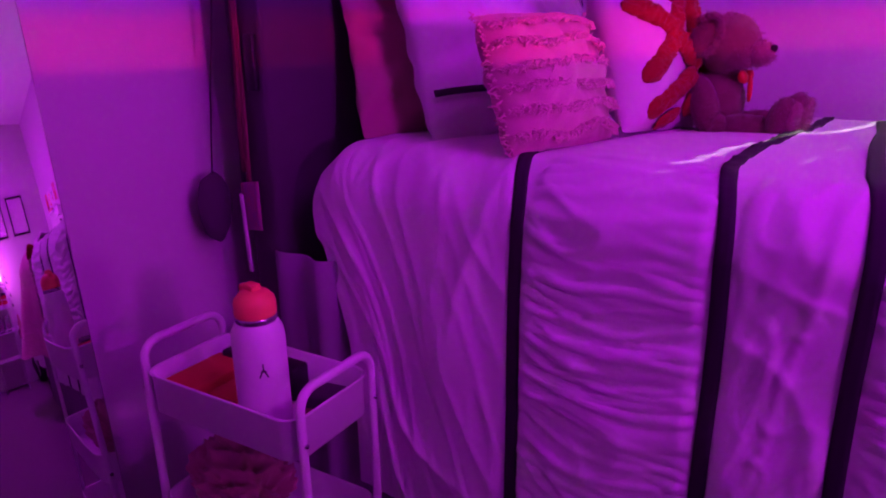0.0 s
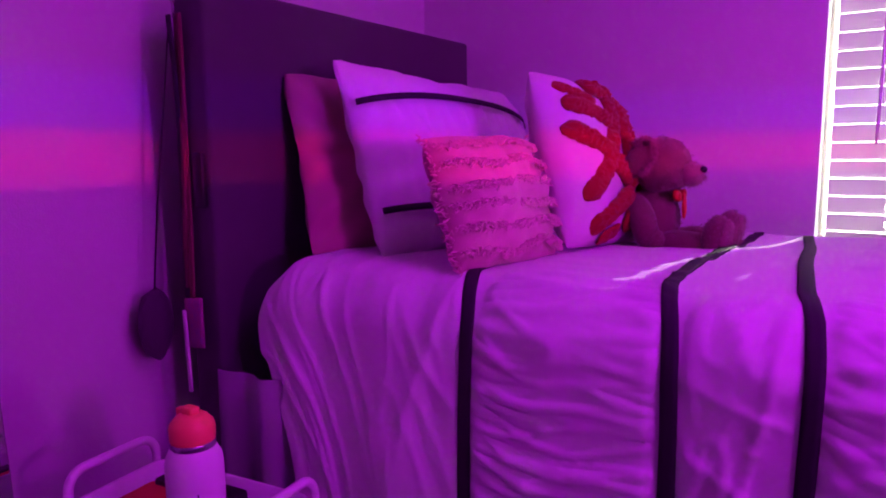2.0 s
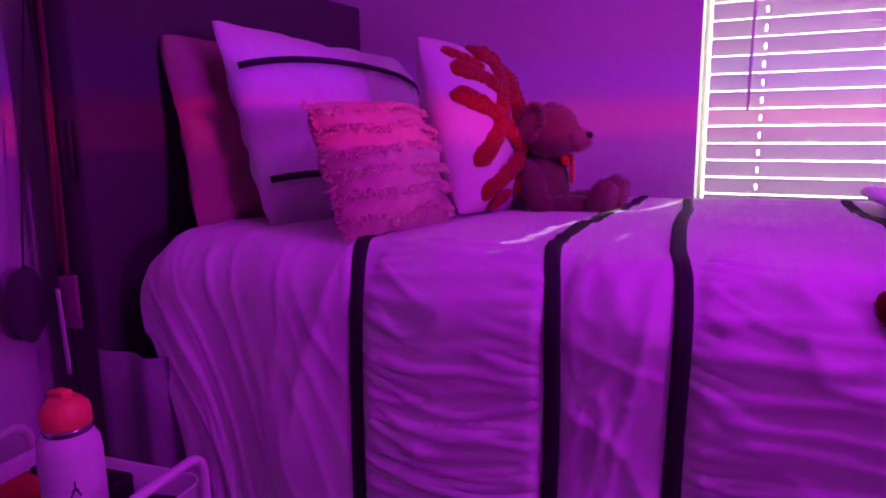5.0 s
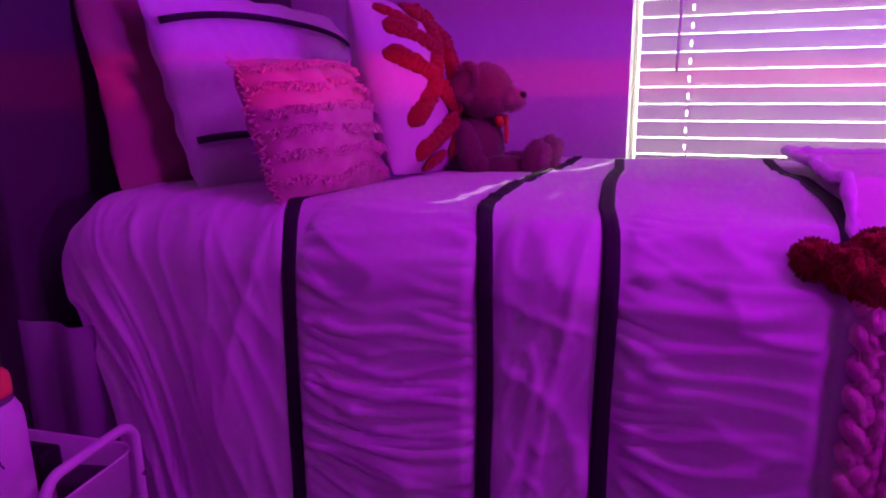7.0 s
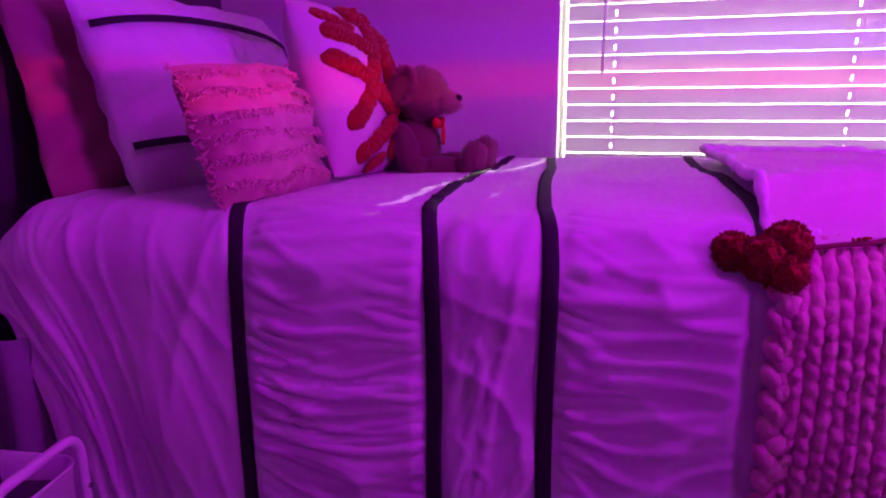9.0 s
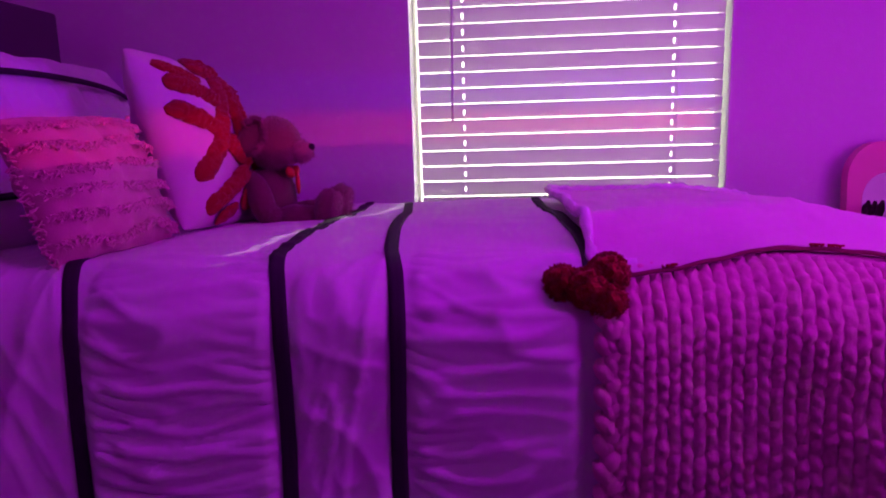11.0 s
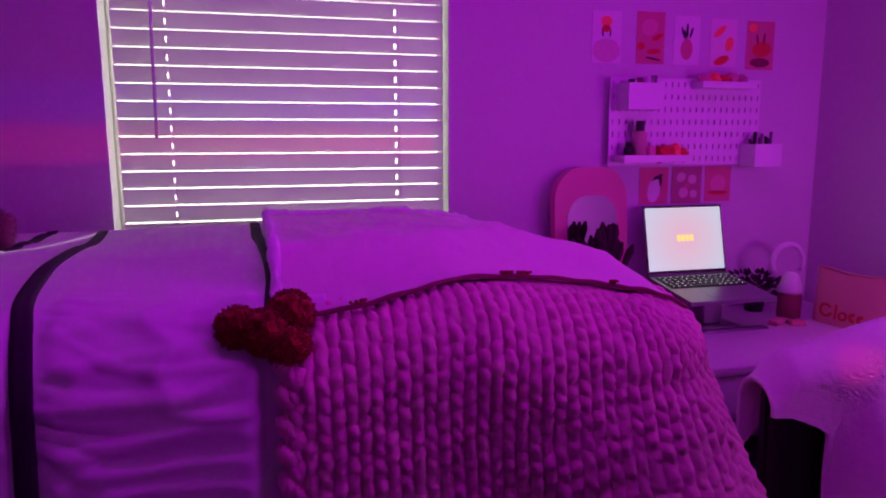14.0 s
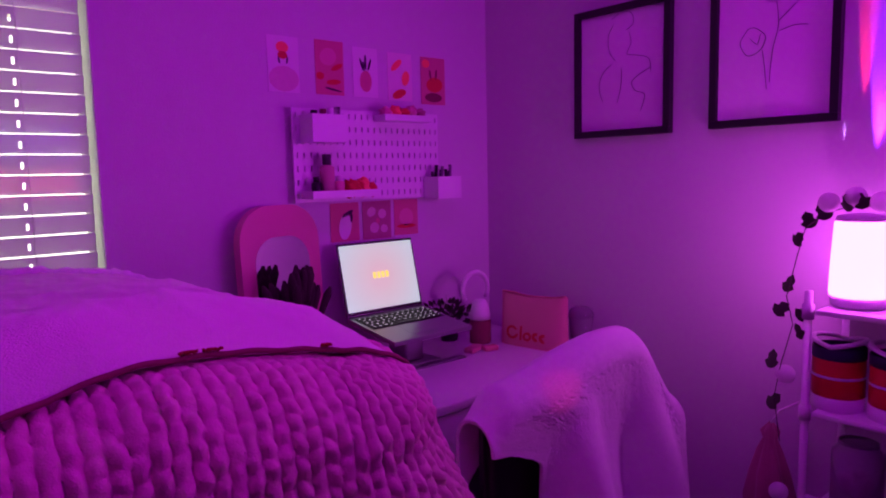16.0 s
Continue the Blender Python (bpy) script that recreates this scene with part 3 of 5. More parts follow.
white = thing("pillow", "white pillow with charcoal ribbon straps on the bed", "pillow", m=stand(-0.735, 1.945, 1.290, -4, 21, -3.5))
part("case", cushion_mesh(0.72, 0.49, 0.20, 5.1, 0.075, 0.017, 84, 8, 0.0075), M_COVER, white)
for yy in (0.115, -0.138):
    part("strap", sheet(lambda u, v, yy=yy: Vector((u, yy + v + (0.014 if yy > 0 else -0.004) * (1 - (u / 0.34) ** 2), cushion_z(0.72, 0.49, 0.20, u, yy) * 1.03 + 0.010)), span(-0.343, 0.343, 44), span(-0.0075, 0.0075, 3), 0.0015), M_STRAP, white, "charcoal ribbon strap")

PW, PH, PT = 0.315, 0.275, 0.14
small = thing("fringed_cushion", "small dusty pink cushion with fringed woven rows", "cushion", m=stand(-0.442, 1.650, 1.2215, -10, 19.5, 0))
part("case", cushion_mesh(PW, PH, PT, 8.2, 0.03, 0.014, crease=12), M_PINK, small)
for r in range(6):
    rnd = random.Random(r)
    yy = -0.105 + r * 0.0425
    bm = bmesh.new()
    for i in range(230):
        x = -PW / 2 * 0.97 + PW * 0.97 * (i + rnd.random()) / 230
        y = yy + 0.015 * nz(x * 11, r * 3.1) + rnd.uniform(-0.007, 0.007)
        z0 = cushion_z(PW, PH, PT, x, y) + 0.003
        L = rnd.uniform(0.006, 0.015) * (0.7 + 0.8 * abs(nz(x * 22, r * 5.0, 2)))
        a = Vector((x, y, z0))
        b = a + Vector((rnd.uniform(-0.012, 0.012), -L * 0.8, L * rnd.uniform(0.1, 0.5)))
        tube([a, (a + b) / 2 + Vector((rnd.uniform(-0.003, 0.003), 0, 0.005)), b], rnd.uniform(0.0012, 0.0024), 4, bm)
    part("fringe", bm, M_FRINGE, small, "row of pink fringe", smooth=False)
for sx in (-1, 1):
    rnd = random.Random(11 + sx)
    bm = bmesh.new()
    for i in range(110):
        y = -PH / 2 + PH * (i + rnd.random()) / 110
        a = Vector((sx * PW / 2 * 0.96, y, rnd.uniform(-0.01, 0.01)))
        tube([a, a + Vector((sx * rnd.uniform(0.006, 0.016), rnd.uniform(-0.008, 0.008), rnd.uniform(-0.008, 0.008)))], 0.0016, 4, bm)
    part("side_fringe", bm, M_FRINGE, small, smooth=False)

TW, TH, TT = 0.36, 0.42, 0.18
tuft = thing("tufted_cushion", "ivory cushion with a rust red tufted leaf pattern", "cushion", m=stand(-0.396, 1.998, 1.288, -4, 17.5, -5))
part("case", cushion_mesh(TW, TH, TT, 3.7, 0.05, 0.010), M_IVORY, tuft)


def tuft_stroke(points, r):
    """One raised stroke of cut pile that follows the cushion's face."""
    pts = [Vector((x - 0.012, y, 0)) for x, y in points]
    path = []
    for a, b in zip(pts, pts[1:]):
        path += [a.lerp(b, k / 26) for k in range(26)]
    path.append(pts[-1])
    d0, d1 = (path[0] - path[1]).normalized(), (path[-1] - path[-2]).normalized()
    path = [path[0] + d0 * r * 0.9, path[0] + d0 * r * 0.5] + path + [path[-1] + d1 * r * 0.5, path[-1] + d1 * r * 0.9]
    n = len(path) - 1
    bm = tube(path, r, 30, taper=lambda q: 0.25 if q in (0, 1) else (0.8 if q < 1.5 / n or q > 1 - 1.5 / n else 1.0))
    for v in bm.verts:
        k = 1 + 0.75 * nz(v.co.x * 230, v.co.y * 230, v.co.z * 230 + r * 900) + 0.35 * nz(v.co.x * 70, v.co.y * 70, 7)
        base = cushion_z(TW, TH, TT, v.co.x, v.co.y)
        v.co.z = base + 0.003 + (v.co.z * 0.70) * k
        v.co.x += 0.004 * nz(v.co.x * 90, v.co.y * 90, 3)
        v.co.y += 0.004 * nz(v.co.x * 90, v.co.y * 90, 9)
    return bm


for pts, r in ((((-0.115, 0.112), (-0.07, 0.096), (-0.015, 0.075)), 0.021), (((-0.125, 0.155), (-0.09, 0.140), (-0.045, 0.122)), 0.014), (((0.040, 0.130), (0.0, 0.045), (-0.045, -0.030), (-0.115, -0.095)), 0.022),
               (((-0.130, 0.050), (-0.080, 0.022), (-0.020, -0.020), (0.050, -0.070)), 0.021), (((0.030, -0.100), (-0.030, -0.130), (-0.100, -0.165)), 0.022), (((-0.010, 0.165), (0.050, 0.158)), 0.026),
               (((0.072, 0.130), (0.070, 0.020), (0.062, -0.060)), 0.023), (((0.070, -0.115), (0.045, -0.160)), 0.024), (((-0.060, -0.192), (-0.015, -0.176)), 0.014), (((0.130, 0.120), (0.132, 0.0), (0.120, -0.110)), 0.022)):
    part("tufting", tuft_stroke(pts, r), M_TUFT, tuft, "rust red tufted yarn")

# teddy bear: one mesh
bm = bmesh.new()
B0 = Vector((-0.243, 2.072, 1.076))


def bear(c, r, m=None, sub=3, jitter=0.10):
    vs = blob(B0 + 0.93 * Vector(c), [0.93 * q for q in r], bm, sub, m, jitter)
    return {f for v in vs for f in v.link_faces}


bear((0, 0, 0.085), (0.062, 0.066, 0.088))
bear((0.016, -0.006, 0.220), (0.071, 0.070, 0.072))
bear((0.040, -0.030, 0.196), (0.040, 0.040, 0.038))
for f in bear((0.084, -0.014, 0.200), (0.036, 0.032, 0.029)):
    f.material_index = 1
for f in bear((0.116, -0.015, 0.212), (0.010, 0.013, 0.009), None, 2, 0):
    f.material_index = 2
for sy in (-1, 1):
    for f in bear((0.068, -0.012 + sy * 0.026, 0.228), (0.006, 0.006, 0.007), None, 2, 0):
        f.material_index = 2
    bear((-0.022, -0.006 + sy * 0.066, 0.238), (0.032, 0.016, 0.050), pose(0, 0, 0, sy * 6, 30, 0))
    for k in range(11):
        a = radians(-30 + 17 * k)
        rim = pose(0, 0, 0, sy * 6, 30, 0) @ Vector((0.032 * math.cos(a), sy * 0.011, 0.050 * math.sin(a)))
        for f in bear((-0.022 + rim.x, -0.006 + sy * 0.066 + rim.y, 0.238 + rim.z), (0.007, 0.006, 0.007), None, 2, 0.2):
            f.material_index = 1
    bear((-0.010, -0.004 + sy * 0.066, 0.086), (0.034, 0.029, 0.074), pose(0, 0, 0, sy * 14, -22, 0))
    bear((0.020, -0.004 + sy * 0.070, 0.040), (0.028, 0.026, 0.030))
    bear((0.085, -0.002 + sy * 0.052, 0.032), (0.082, 0.034, 0.034), pose(0, 0, 0, 0, 0, sy * 7))
    bear((0.162, -0.002 + sy * 0.062, 0.054), (0.032, 0.042, 0.056), pose(0, 0, 0, 0, 12, sy * 7))
    for f in bear((0.184, -0.002 + sy * 0.063, 0.056), (0.014, 0.032, 0.044), pose(0, 0, 0, 0, 12, sy * 7)):
        f.material_index = 1
    for f in bear((0.062, -0.014 + sy * 0.022, 0.148), (0.012, 0.022, 0.014), pose(0, 0, 0, sy * 25, 0, 0), 2, 0.2):
        f.material_index = 3
for f in bear((0.074, -0.014, 0.120), (0.006, 0.010, 0.032), None, 2, 0.1):
    f.material_index = 3
rnd = random.Random(5)
for f in [f for f in bm.faces if f.material_index < 2]:
    c = f.calc_center_median()
    out = (c - (B0 + Vector((0.03, 0, 0.12)))).normalized()
    e1, e2 = f.verts[1].co - f.verts[0].co, f.verts[2].co - f.verts[0].co
    nn = e1.cross(e2)
    nn = nn.normalized() if nn.length > 1e-12 else out
    if nn.dot(out) < 0 and rnd.random() < 0.5:
        continue
    for k in range(2):
        p = f.verts[0].co + e1 * rnd.uniform(0.1, 0.6) + e2 * rnd.uniform(0.1, 0.35)
        sdir = nn.orthogonal().normalized() * 0.0008
        tip = p + nn * rnd.uniform(0.005, 0.010) + Vector((rnd.uniform(-1, 1), rnd.uniform(-1, 1), rnd.uniform(-1.4, 0.6))) * 0.004
        q = bm.faces.new((bm.verts.new(p + sdir), bm.verts.new(p - sdir), bm.verts.new(tip)))
        q.material_index = f.material_index
tagged(finish("teddy_bear", bm, [M_BEAR, M_BEAR2, M_BLACK, M_RED]), "brown plush teddy bear with a red bow sitting on the bed", "teddy bear")

# ---- things on the headboard ----
lan = thing("lanyards", "red ribbon lanyards with a printed badge hanging from the headboard", "lanyard")
for i, (x, y, z1) in enumerate(((-1.085, 1.388, 1.02), (-1.070, 1.384, 1.00), (-1.098, 1.386, 0.98))):
    part("ribbon", sheet(lambda u, v, x=x, y=y, i=i: Vector((x + u + 0.004 * math.sin(v * 11 + i * 2), y - 0.006 * math.sin(v * 7 + i), v)), span(-0.008, 0.008, 3), span(z1, 1.62, 40), 0.002), M_EDGE if i < 2 else M_STRAP, lan)
part("badge", sheet(lambda u, v: Vector((-1.066 + u, 1.376 - 0.1 * u, v + 0.15 * u)), span(-0.036, 0.036, 6), span(0.885, 1.00, 8), 0.004), material("badge_print", (0.55, 0.05, 0.06), 0.4, second=(0.06, 0.06, 0.4), vary=0.4, scale=55), lan, "red and blue printed badge")
part("strip", sheet(lambda u, v: Vector((-1.092 + u + 0.04 * (0.97 - v), 1.370, v)), span(-0.007, 0.007, 3), span(0.78, 0.97, 8), 0.002), M_PAPER, lan, "white paper strip")
# dark oval shaped to stand in for the badge's shadow, with a thin cord
bm = bmesh.new()
blob((-1.195, 1.366, 0.926), (0.020, 0.044, 0.085), bm, 4, None, 0.12)
part("badge_shadow", bm, M_HEAD, lan, "dark oval standing in for the badge's shadow on the wall")
part("thin_cord", tube([(-1.195, 1.366, 1.00), (-1.170, 1.372, 1.20), (-1.098, 1.386, 1.62)], 0.0022, 6), M_BLACK, lan)
part("hook", tube([(-1.10, 1.392, 1.66), (-1.085, 1.388, 1.64), (-1.085, 1.388, 1.61)], 0.004, 8), M_STEEL, lan)
tagged(finish("remote_control", box((-1.050, 1.384, 1.205), (-1.018, 1.399, 1.325), 0.004), M_BLACK), "small black remote control fixed on the headboard side", "remote control")

# ---- leaning mirror ----
M_MIRROR = bpy.data.materials.new("mirror_glass")
M_MIRROR.use_nodes = True
_b = M_MIRROR.node_tree.nodes["Principled BSDF"]
_b.inputs["Metallic"].default_value, _b.inputs["Roughness"].default_value, _b.inputs["Base Color"].default_value = 1.0, 0.02, (0.86, 0.87, 0.88, 1)
mirror = thing("leaning_mirror", "frameless tall mirror leaning against the wall", "mirror", m=pose(-1.064, 0.70, 0.0, 0, 0, -6.4) @ pose(0, 0, 0, 0, -6.3, 0))
part("glass", box((0.0, -0.03, 0.004), (0.006, 0.285, 1.40), 0.0025), M_MIRROR, mirror)
part("backing", box((-0.008, -0.025, 0.0), (-0.001, 0.280, 1.395)), M_BLACK, mirror)

# ---- cart with bottle ----
CM = pose(-0.775, 1.142, 0.0, 0, 0, 7)
cart = thing("utility_cart", "white metal utility cart with tube handles beside the bed", "cart", m=CM)
CL, CW = 0.385, 0.215


def tray(z0, z1):
    bm = bmesh.new()
    r, t = 0.035, 0.003
    def loop(inset, z):
        pts = []
        for cx, cy, a0 in ((CL / 2 - r, CW / 2 - r, 0), (-CL / 2 + r, CW / 2 - r, 90), (-CL / 2 + r, -CW / 2 + r, 180), (CL / 2 - r, -CW / 2 + r, 270)):
            for k in range(6):
                a = radians(a0 + 18 * k)
                pts.append(bm.verts.new((cx + (r - inset) * math.cos(a), cy + (r - inset) * math.sin(a), z)))
        return pts
    loops = [loop(0.010, z0), loop(0.002, z0 + 0.004), loop(0, z1 - 0.004), loop(-0.004, z1), loop(-0.002, z1 + 0.003), loop(t, z1), loop(t + 0.002, z0 + 0.006), loop(0.012, z0 + 0.004)]
    for a, b in zip(loops, loops[1:]):
        for k in range(len(a)):
            bm.faces.new((a[k], a[(k + 1) % len(a)], b[(k + 1) % len(a)], b[k]))
    bm.faces.new(loops[0])
    bm.faces.new(loops[-1])
    return bm


for z0, z1 in ((0.618, 0.702), (0.345, 0.425), (0.085, 0.165)):
    part("tray", tray(z0, z1), M_WHITE, cart)
for sx in (-1, 1):
    x = sx * (CL / 2 + 0.009)
    y1 = CW / 2 - 0.012
    pts = [(x, -y1, 0.06), (x, -y1, 0.72)] + [(x, -y1 + 0.035 * (1 - math.cos(a)), 0.72 + 0.035 * math.sin(a)) for a in span(0.2, math.pi / 2, 6)]
    pts += [(x, y1 - 0.035 * (1 - math.cos(a)), 0.72 + 0.035 * math.sin(a)) for a in span(math.pi / 2, 0.2, 6)] + [(x, y1, 0.72), (x, y1, 0.06)]
    part("handle_tube", tube(pts, 0.0085, 12), M_WHITE, cart, "bent white handle tube")
    for sy in (-1, 1):
        for zz in (0.66, 0.385, 0.125):
            part("screw", tube([(x + sx * 0.007, sy * y1, zz), (x + sx * 0.011, sy * y1, zz)], 0.0045, 10), M_STEEL, cart)
        wheel = part("caster", tube([(x - 0.011, sy * y1, 0.025), (x + 0.011, sy * y1, 0.025)], 0.025, 18), M_BLACK, cart)
        part("fork", box((x - 0.014, sy * y1 - 0.006, 0.03), (x + 0.014, sy * y1 + 0.006, 0.066), 0.003), M_STEEL, cart)


def in_cart(x, y, z):
    return CM @ Vector((x, y, z))


# bottle
bx, by, bz = in_cart(0.066, -0.045, 0.6225)
bottle = thing("water_bottle", "white metal water bottle with a coral red lid in the cart", "bottle", m=Matrix.Translation((bx, by, bz)))
part("body", lathe([(0, 0), (0.040, 0), (0.0455, 0.004), (0.047, 0.012), (0.047, 0.185), (0.045, 0.202), (0.038, 0.216), (0.035, 0.220), (0, 0.220)], 40), M_BOTTLE, bottle)
part("collar", lathe([(0.0352, 0.218), (0.0365, 0.220), (0.0365, 0.229), (0.0352, 0.231)], 36), M_STEEL, bottle, "bare steel neck ring")
bm = lathe([(0, 0.229), (0.0360, 0.229), (0.0370, 0.234), (0.0370, 0.252), (0.035, 0.260), (0.026, 0.270), (0.018, 0.275), (0, 0.276)], 40)
part("lid", bm, M_CORAL, bottle, "coral red screw lid")
bm = box((-0.018, -0.010, 0.270), (0.012, 0.010, 0.286), 0.004)
box((-0.034, -0.007, 0.262), (-0.014, 0.007, 0.280), 0.003, bm)
part("spout", bm, M_CORAL, bottle, "folded coral spout")
bm = bmesh.new()
for dx, dz, L, a in ((0, 0.012, 0.014, 0), (-0.004, 0, 0.016, 25), (0.004, 0, 0.016, -25), (0, 0.004, 0.010, 90)):
    box((-0.0012, -0.0003, -L / 2), (0.0012, 0.0003, L / 2), 0, bm)
    vs = list(bm.verts)[-8:]
    for v in vs:
        v.co = Vector((0.0478 * math.cos(-0.55), 0.0478 * math.sin(-0.55), 0.135)) + Matrix.Rotation(-0.55 + math.pi / 2, 3, "Z") @ (Matrix.Rotation(radians(a), 3, "Y") @ v.co + Vector((dx, 0, dz)))
part("mark", bm, M_INK, bottle, "small dark printed mark", smooth=False)

# clutter in the cart
def soft_pile(name, label, category, c, size, mat, seed):
    bm = bmesh.new()
    made = bmesh.ops.create_icosphere(bm, subdivisions=5, radius=1.0)
    for v in made["verts"]:
        p = v.co.copy()
        k = 0.8 + 0.35 * ridge(noise.noise(p * 1.6 + Vector((seed, 0, 0)))) + 0.22 * ridge(noise.noise(p * 3.7 + Vector((0, seed, 0)))) - 0.2
        v.co = Vector(c) + Vector((p.x * size[0] * k, p.y * size[1] * k, (p.z + 1) * size[2] * k * 0.5))
    return tagged(finish(name, bm, mat), label, category)


for c, sx, sy, sz, mat, lab, cat in (((-0.125, -0.015), 0.095, 0.150, 0.058, M_ORANGE, "flat orange red box lying in the cart tray", "box"), ((-0.020, -0.005), 0.095, 0.120, 0.050, M_ORANGE, "orange red paper packet lying in the cart tray", "packet"),
                                   ((-0.055, 0.072), 0.200, 0.048, 0.070, M_BLACK, "black case lying in the cart tray", "case"), ((0.130, 0.060), 0.085, 0.060, 0.045, M_HEAD, "dark pouch lying in the cart tray", "pouch"),
                                   ((0.145, -0.025), 0.055, 0.085, 0.030, M_EDGE, "dark red notebook lying in the cart tray", "notebook")):
    ob = finish(cat, box((-sx / 2, -sy / 2, 0), (sx / 2, sy / 2, sz), 0.006), mat)
    ob.matrix_world = Matrix.Translation(in_cart(c[0], c[1], 0.6235)) @ pose(0, 0, 0, 0, 0, 7 + 40 * (c[0] + 0.06) * (c[0] > 0))
    tagged(ob, lab, cat)
p = in_cart(-0.08, 0.0, 0.375)
soft_pile("crumpled_cloth", "crumpled pink cloth stuffed in the lower cart tray", "cloth", p, (0.13, 0.08, 0.13), M_BLUSH, 4)

# ---- unseen disc housing beside the shelf, added to cut the lamps' light into bands ----
head = thing("lamp_baffle", "unseen black discs added to slit the red and blue light", "lamp", m=Matrix.Translation((2.04, 0.62, 0.0)))
RD = 0.25
part("lower_disc", lathe([(0, 1.284), (RD, 1.284), (RD, 1.2970), (0, 1.2970)], 64), M_BLACK, head)
part("middle_disc", lathe([(0, 1.316), (RD - 0.03, 1.316), (RD - 0.02, 1.3060), (RD, 1.3060), (RD, 1.3378), (RD - 0.02, 1.3378), (RD - 0.03, 1.320), (0, 1.320)], 64), M_BLACK, head)
part("upper_disc", lathe([(0, 1.3478), (RD, 1.3478), (RD, 1.360), (0, 1.360)], 64), M_BLACK, head)
blink = bmesh.new()
for a0, a1 in ((radians(-160), radians(119)),):
    n = 48
    ring = [(math.cos(a), math.sin(a)) for a in span(a0, a1, n)]
    lo = [blink.verts.new((0.252 * c, 0.252 * q, 1.290)) for c, q in ring]
    hi = [blink.verts.new((0.252 * c, 0.252 * q, 1.354)) for c, q in ring]
    for k in range(n - 1):
        blink.faces.new((lo[k], lo[k + 1], hi[k + 1], hi[k]))
part("blinker", blink, M_BLACK, head)
part("stem", tube([(0.262, 0.0, 0.03), (0.262, 0.0, 1.372)], 0.008, 12), M_BLACK, head)
part("bracket", box((0.0, -0.01, 1.360), (0.268, 0.01, 1.372), 0.003), M_BLACK, head)
for zz in (1.284, 1.3065):
    part("clip", box((0.236, -0.01, zz), (0.256, 0.01, zz + 0.012), 0.002), M_BLACK, head)
part("foot", lathe([(0, 0), (0.11, 0), (0.11, 0.012), (0.02, 0.032), (0, 0.032)], 40, at=(0.15, 0, 0)), M_BLACK, head)

# ---- desk ----
DX0, DX1, DY0, DZ = 1.27, WALL_R - 0.004, 1.975, 0.745
desk = thing("desk", "white laminate desk in the corner of the room", "desk")
part("top", box((DX0, DY0, DZ - 0.025), (DX1, WALL_B - 0.004, DZ), 0.004), M_DESK, desk)
part("drawer_front", box((DX0 + 0.02, DY0 + 0.008, DZ - 0.145), (1.785, DY0 + 0.026, DZ - 0.029), 0.003), M_DESK, desk)
part("drawer_front", box((1.793, DY0 + 0.008, DZ - 0.145), (DX1 - 0.02, DY0 + 0.026, DZ - 0.029), 0.003), M_DESK, desk)
for kx in (1.53, 2.05):
    part("knob", lathe([(0, 0), (0.006, 0), (0.006, 0.012), (0.013, 0.018), (0.011, 0.026), (0, 0.028)], 16, at=(0, 0, 0)), M_STEEL, desk).matrix_world = pose(kx, DY0 + 0.008, DZ - 0.087, 90, 0, 0)
for lx in (DX0 + 0.02, DX1 - 0.065):
    for ly in (DY0 + 0.03, WALL_B - 0.06):
        part("leg", box((lx, ly, 0), (lx + 0.045, ly + 0.045, DZ - 0.027), 0.004), M_DESK, desk)

# laptop on a stand
stand_ob = thing("laptop_stand", "grey metal laptop stand on the desk", "laptop stand")
part("foot", box((1.66, 2.262, DZ), (1.93, 2.290, DZ + 0.006), 0.002), M_GREYMETAL, stand_ob)
part("base_plate", box((1.70, 2.30, DZ), (1.86, 2.44, DZ + 0.006), 0.002), M_GREYMETAL, stand_ob)
part("riser", box((1.745, 2.33, DZ + 0.006), (1.815, 2.42, 0.850), 0.008), M_GREYMETAL, stand_ob)
part("cradle", sheet(lambda u, v: Vector((u, v, 0.848 + (v - 2.215) * 0.135)), span(1.66, 1.88, 3), span(2.225, 2.44, 3), 0.005), M_GREYMETAL, stand_ob)
lap = thing("laptop", "open silver laptop with a bright screen on the stand", "laptop", m=pose(1.768, 2.452, 0.884, 0, 0, 0))
LW = 0.290
part("base", sheet(lambda u, v: Vector((u, v, 0.004 + 0.135 * v)), [-LW / 2, -LW / 2 + 0.002, LW / 2 - 0.002, LW / 2], [0.0, -0.002, -0.232, -0.235][::-1], 0.013), M_GREYMETAL, lap, smooth=False)
for r in range(5):
    for c in range(13):
        if r == 4 and 4 <= c <= 7:
            continue
        x = -0.122 + c * 0.0203 + (0.004 if r % 2 else 0)
        y = -0.030 - r * 0.0195
        part("key", box((x - 0.0085, y - 0.0078, 0.0052 + 0.135 * y), (x + 0.0085, y + 0.0078, 0.0072 + 0.135 * y), 0.0008), M_BLACK, lap, smooth=False)
part("space_bar", box((-0.044, -0.116, 0.0052 - 0.135 * 0.108), (0.040, -0.100, 0.0072 - 0.135 * 0.108), 0.0008), M_BLACK, lap, smooth=False)
part("touchpad", sheet(lambda u, v: Vector((u, v, 0.0046 + 0.135 * v)), [-0.055, 0.055], [-0.205, -0.132], 0.0006), M_GREYMETAL, lap, smooth=False)
part("key_well", sheet(lambda u, v: Vector((u, v, 0.0048 + 0.135 * v)), [-0.134, 0.134], [-0.120, -0.018], 0.0008), M_BLACK, lap, smooth=False)
M_KEYGLOW = glow("key_glow", (0.95, 0.95, 1.0), 1.6)
rnd = random.Random(3)
bm = bmesh.new()
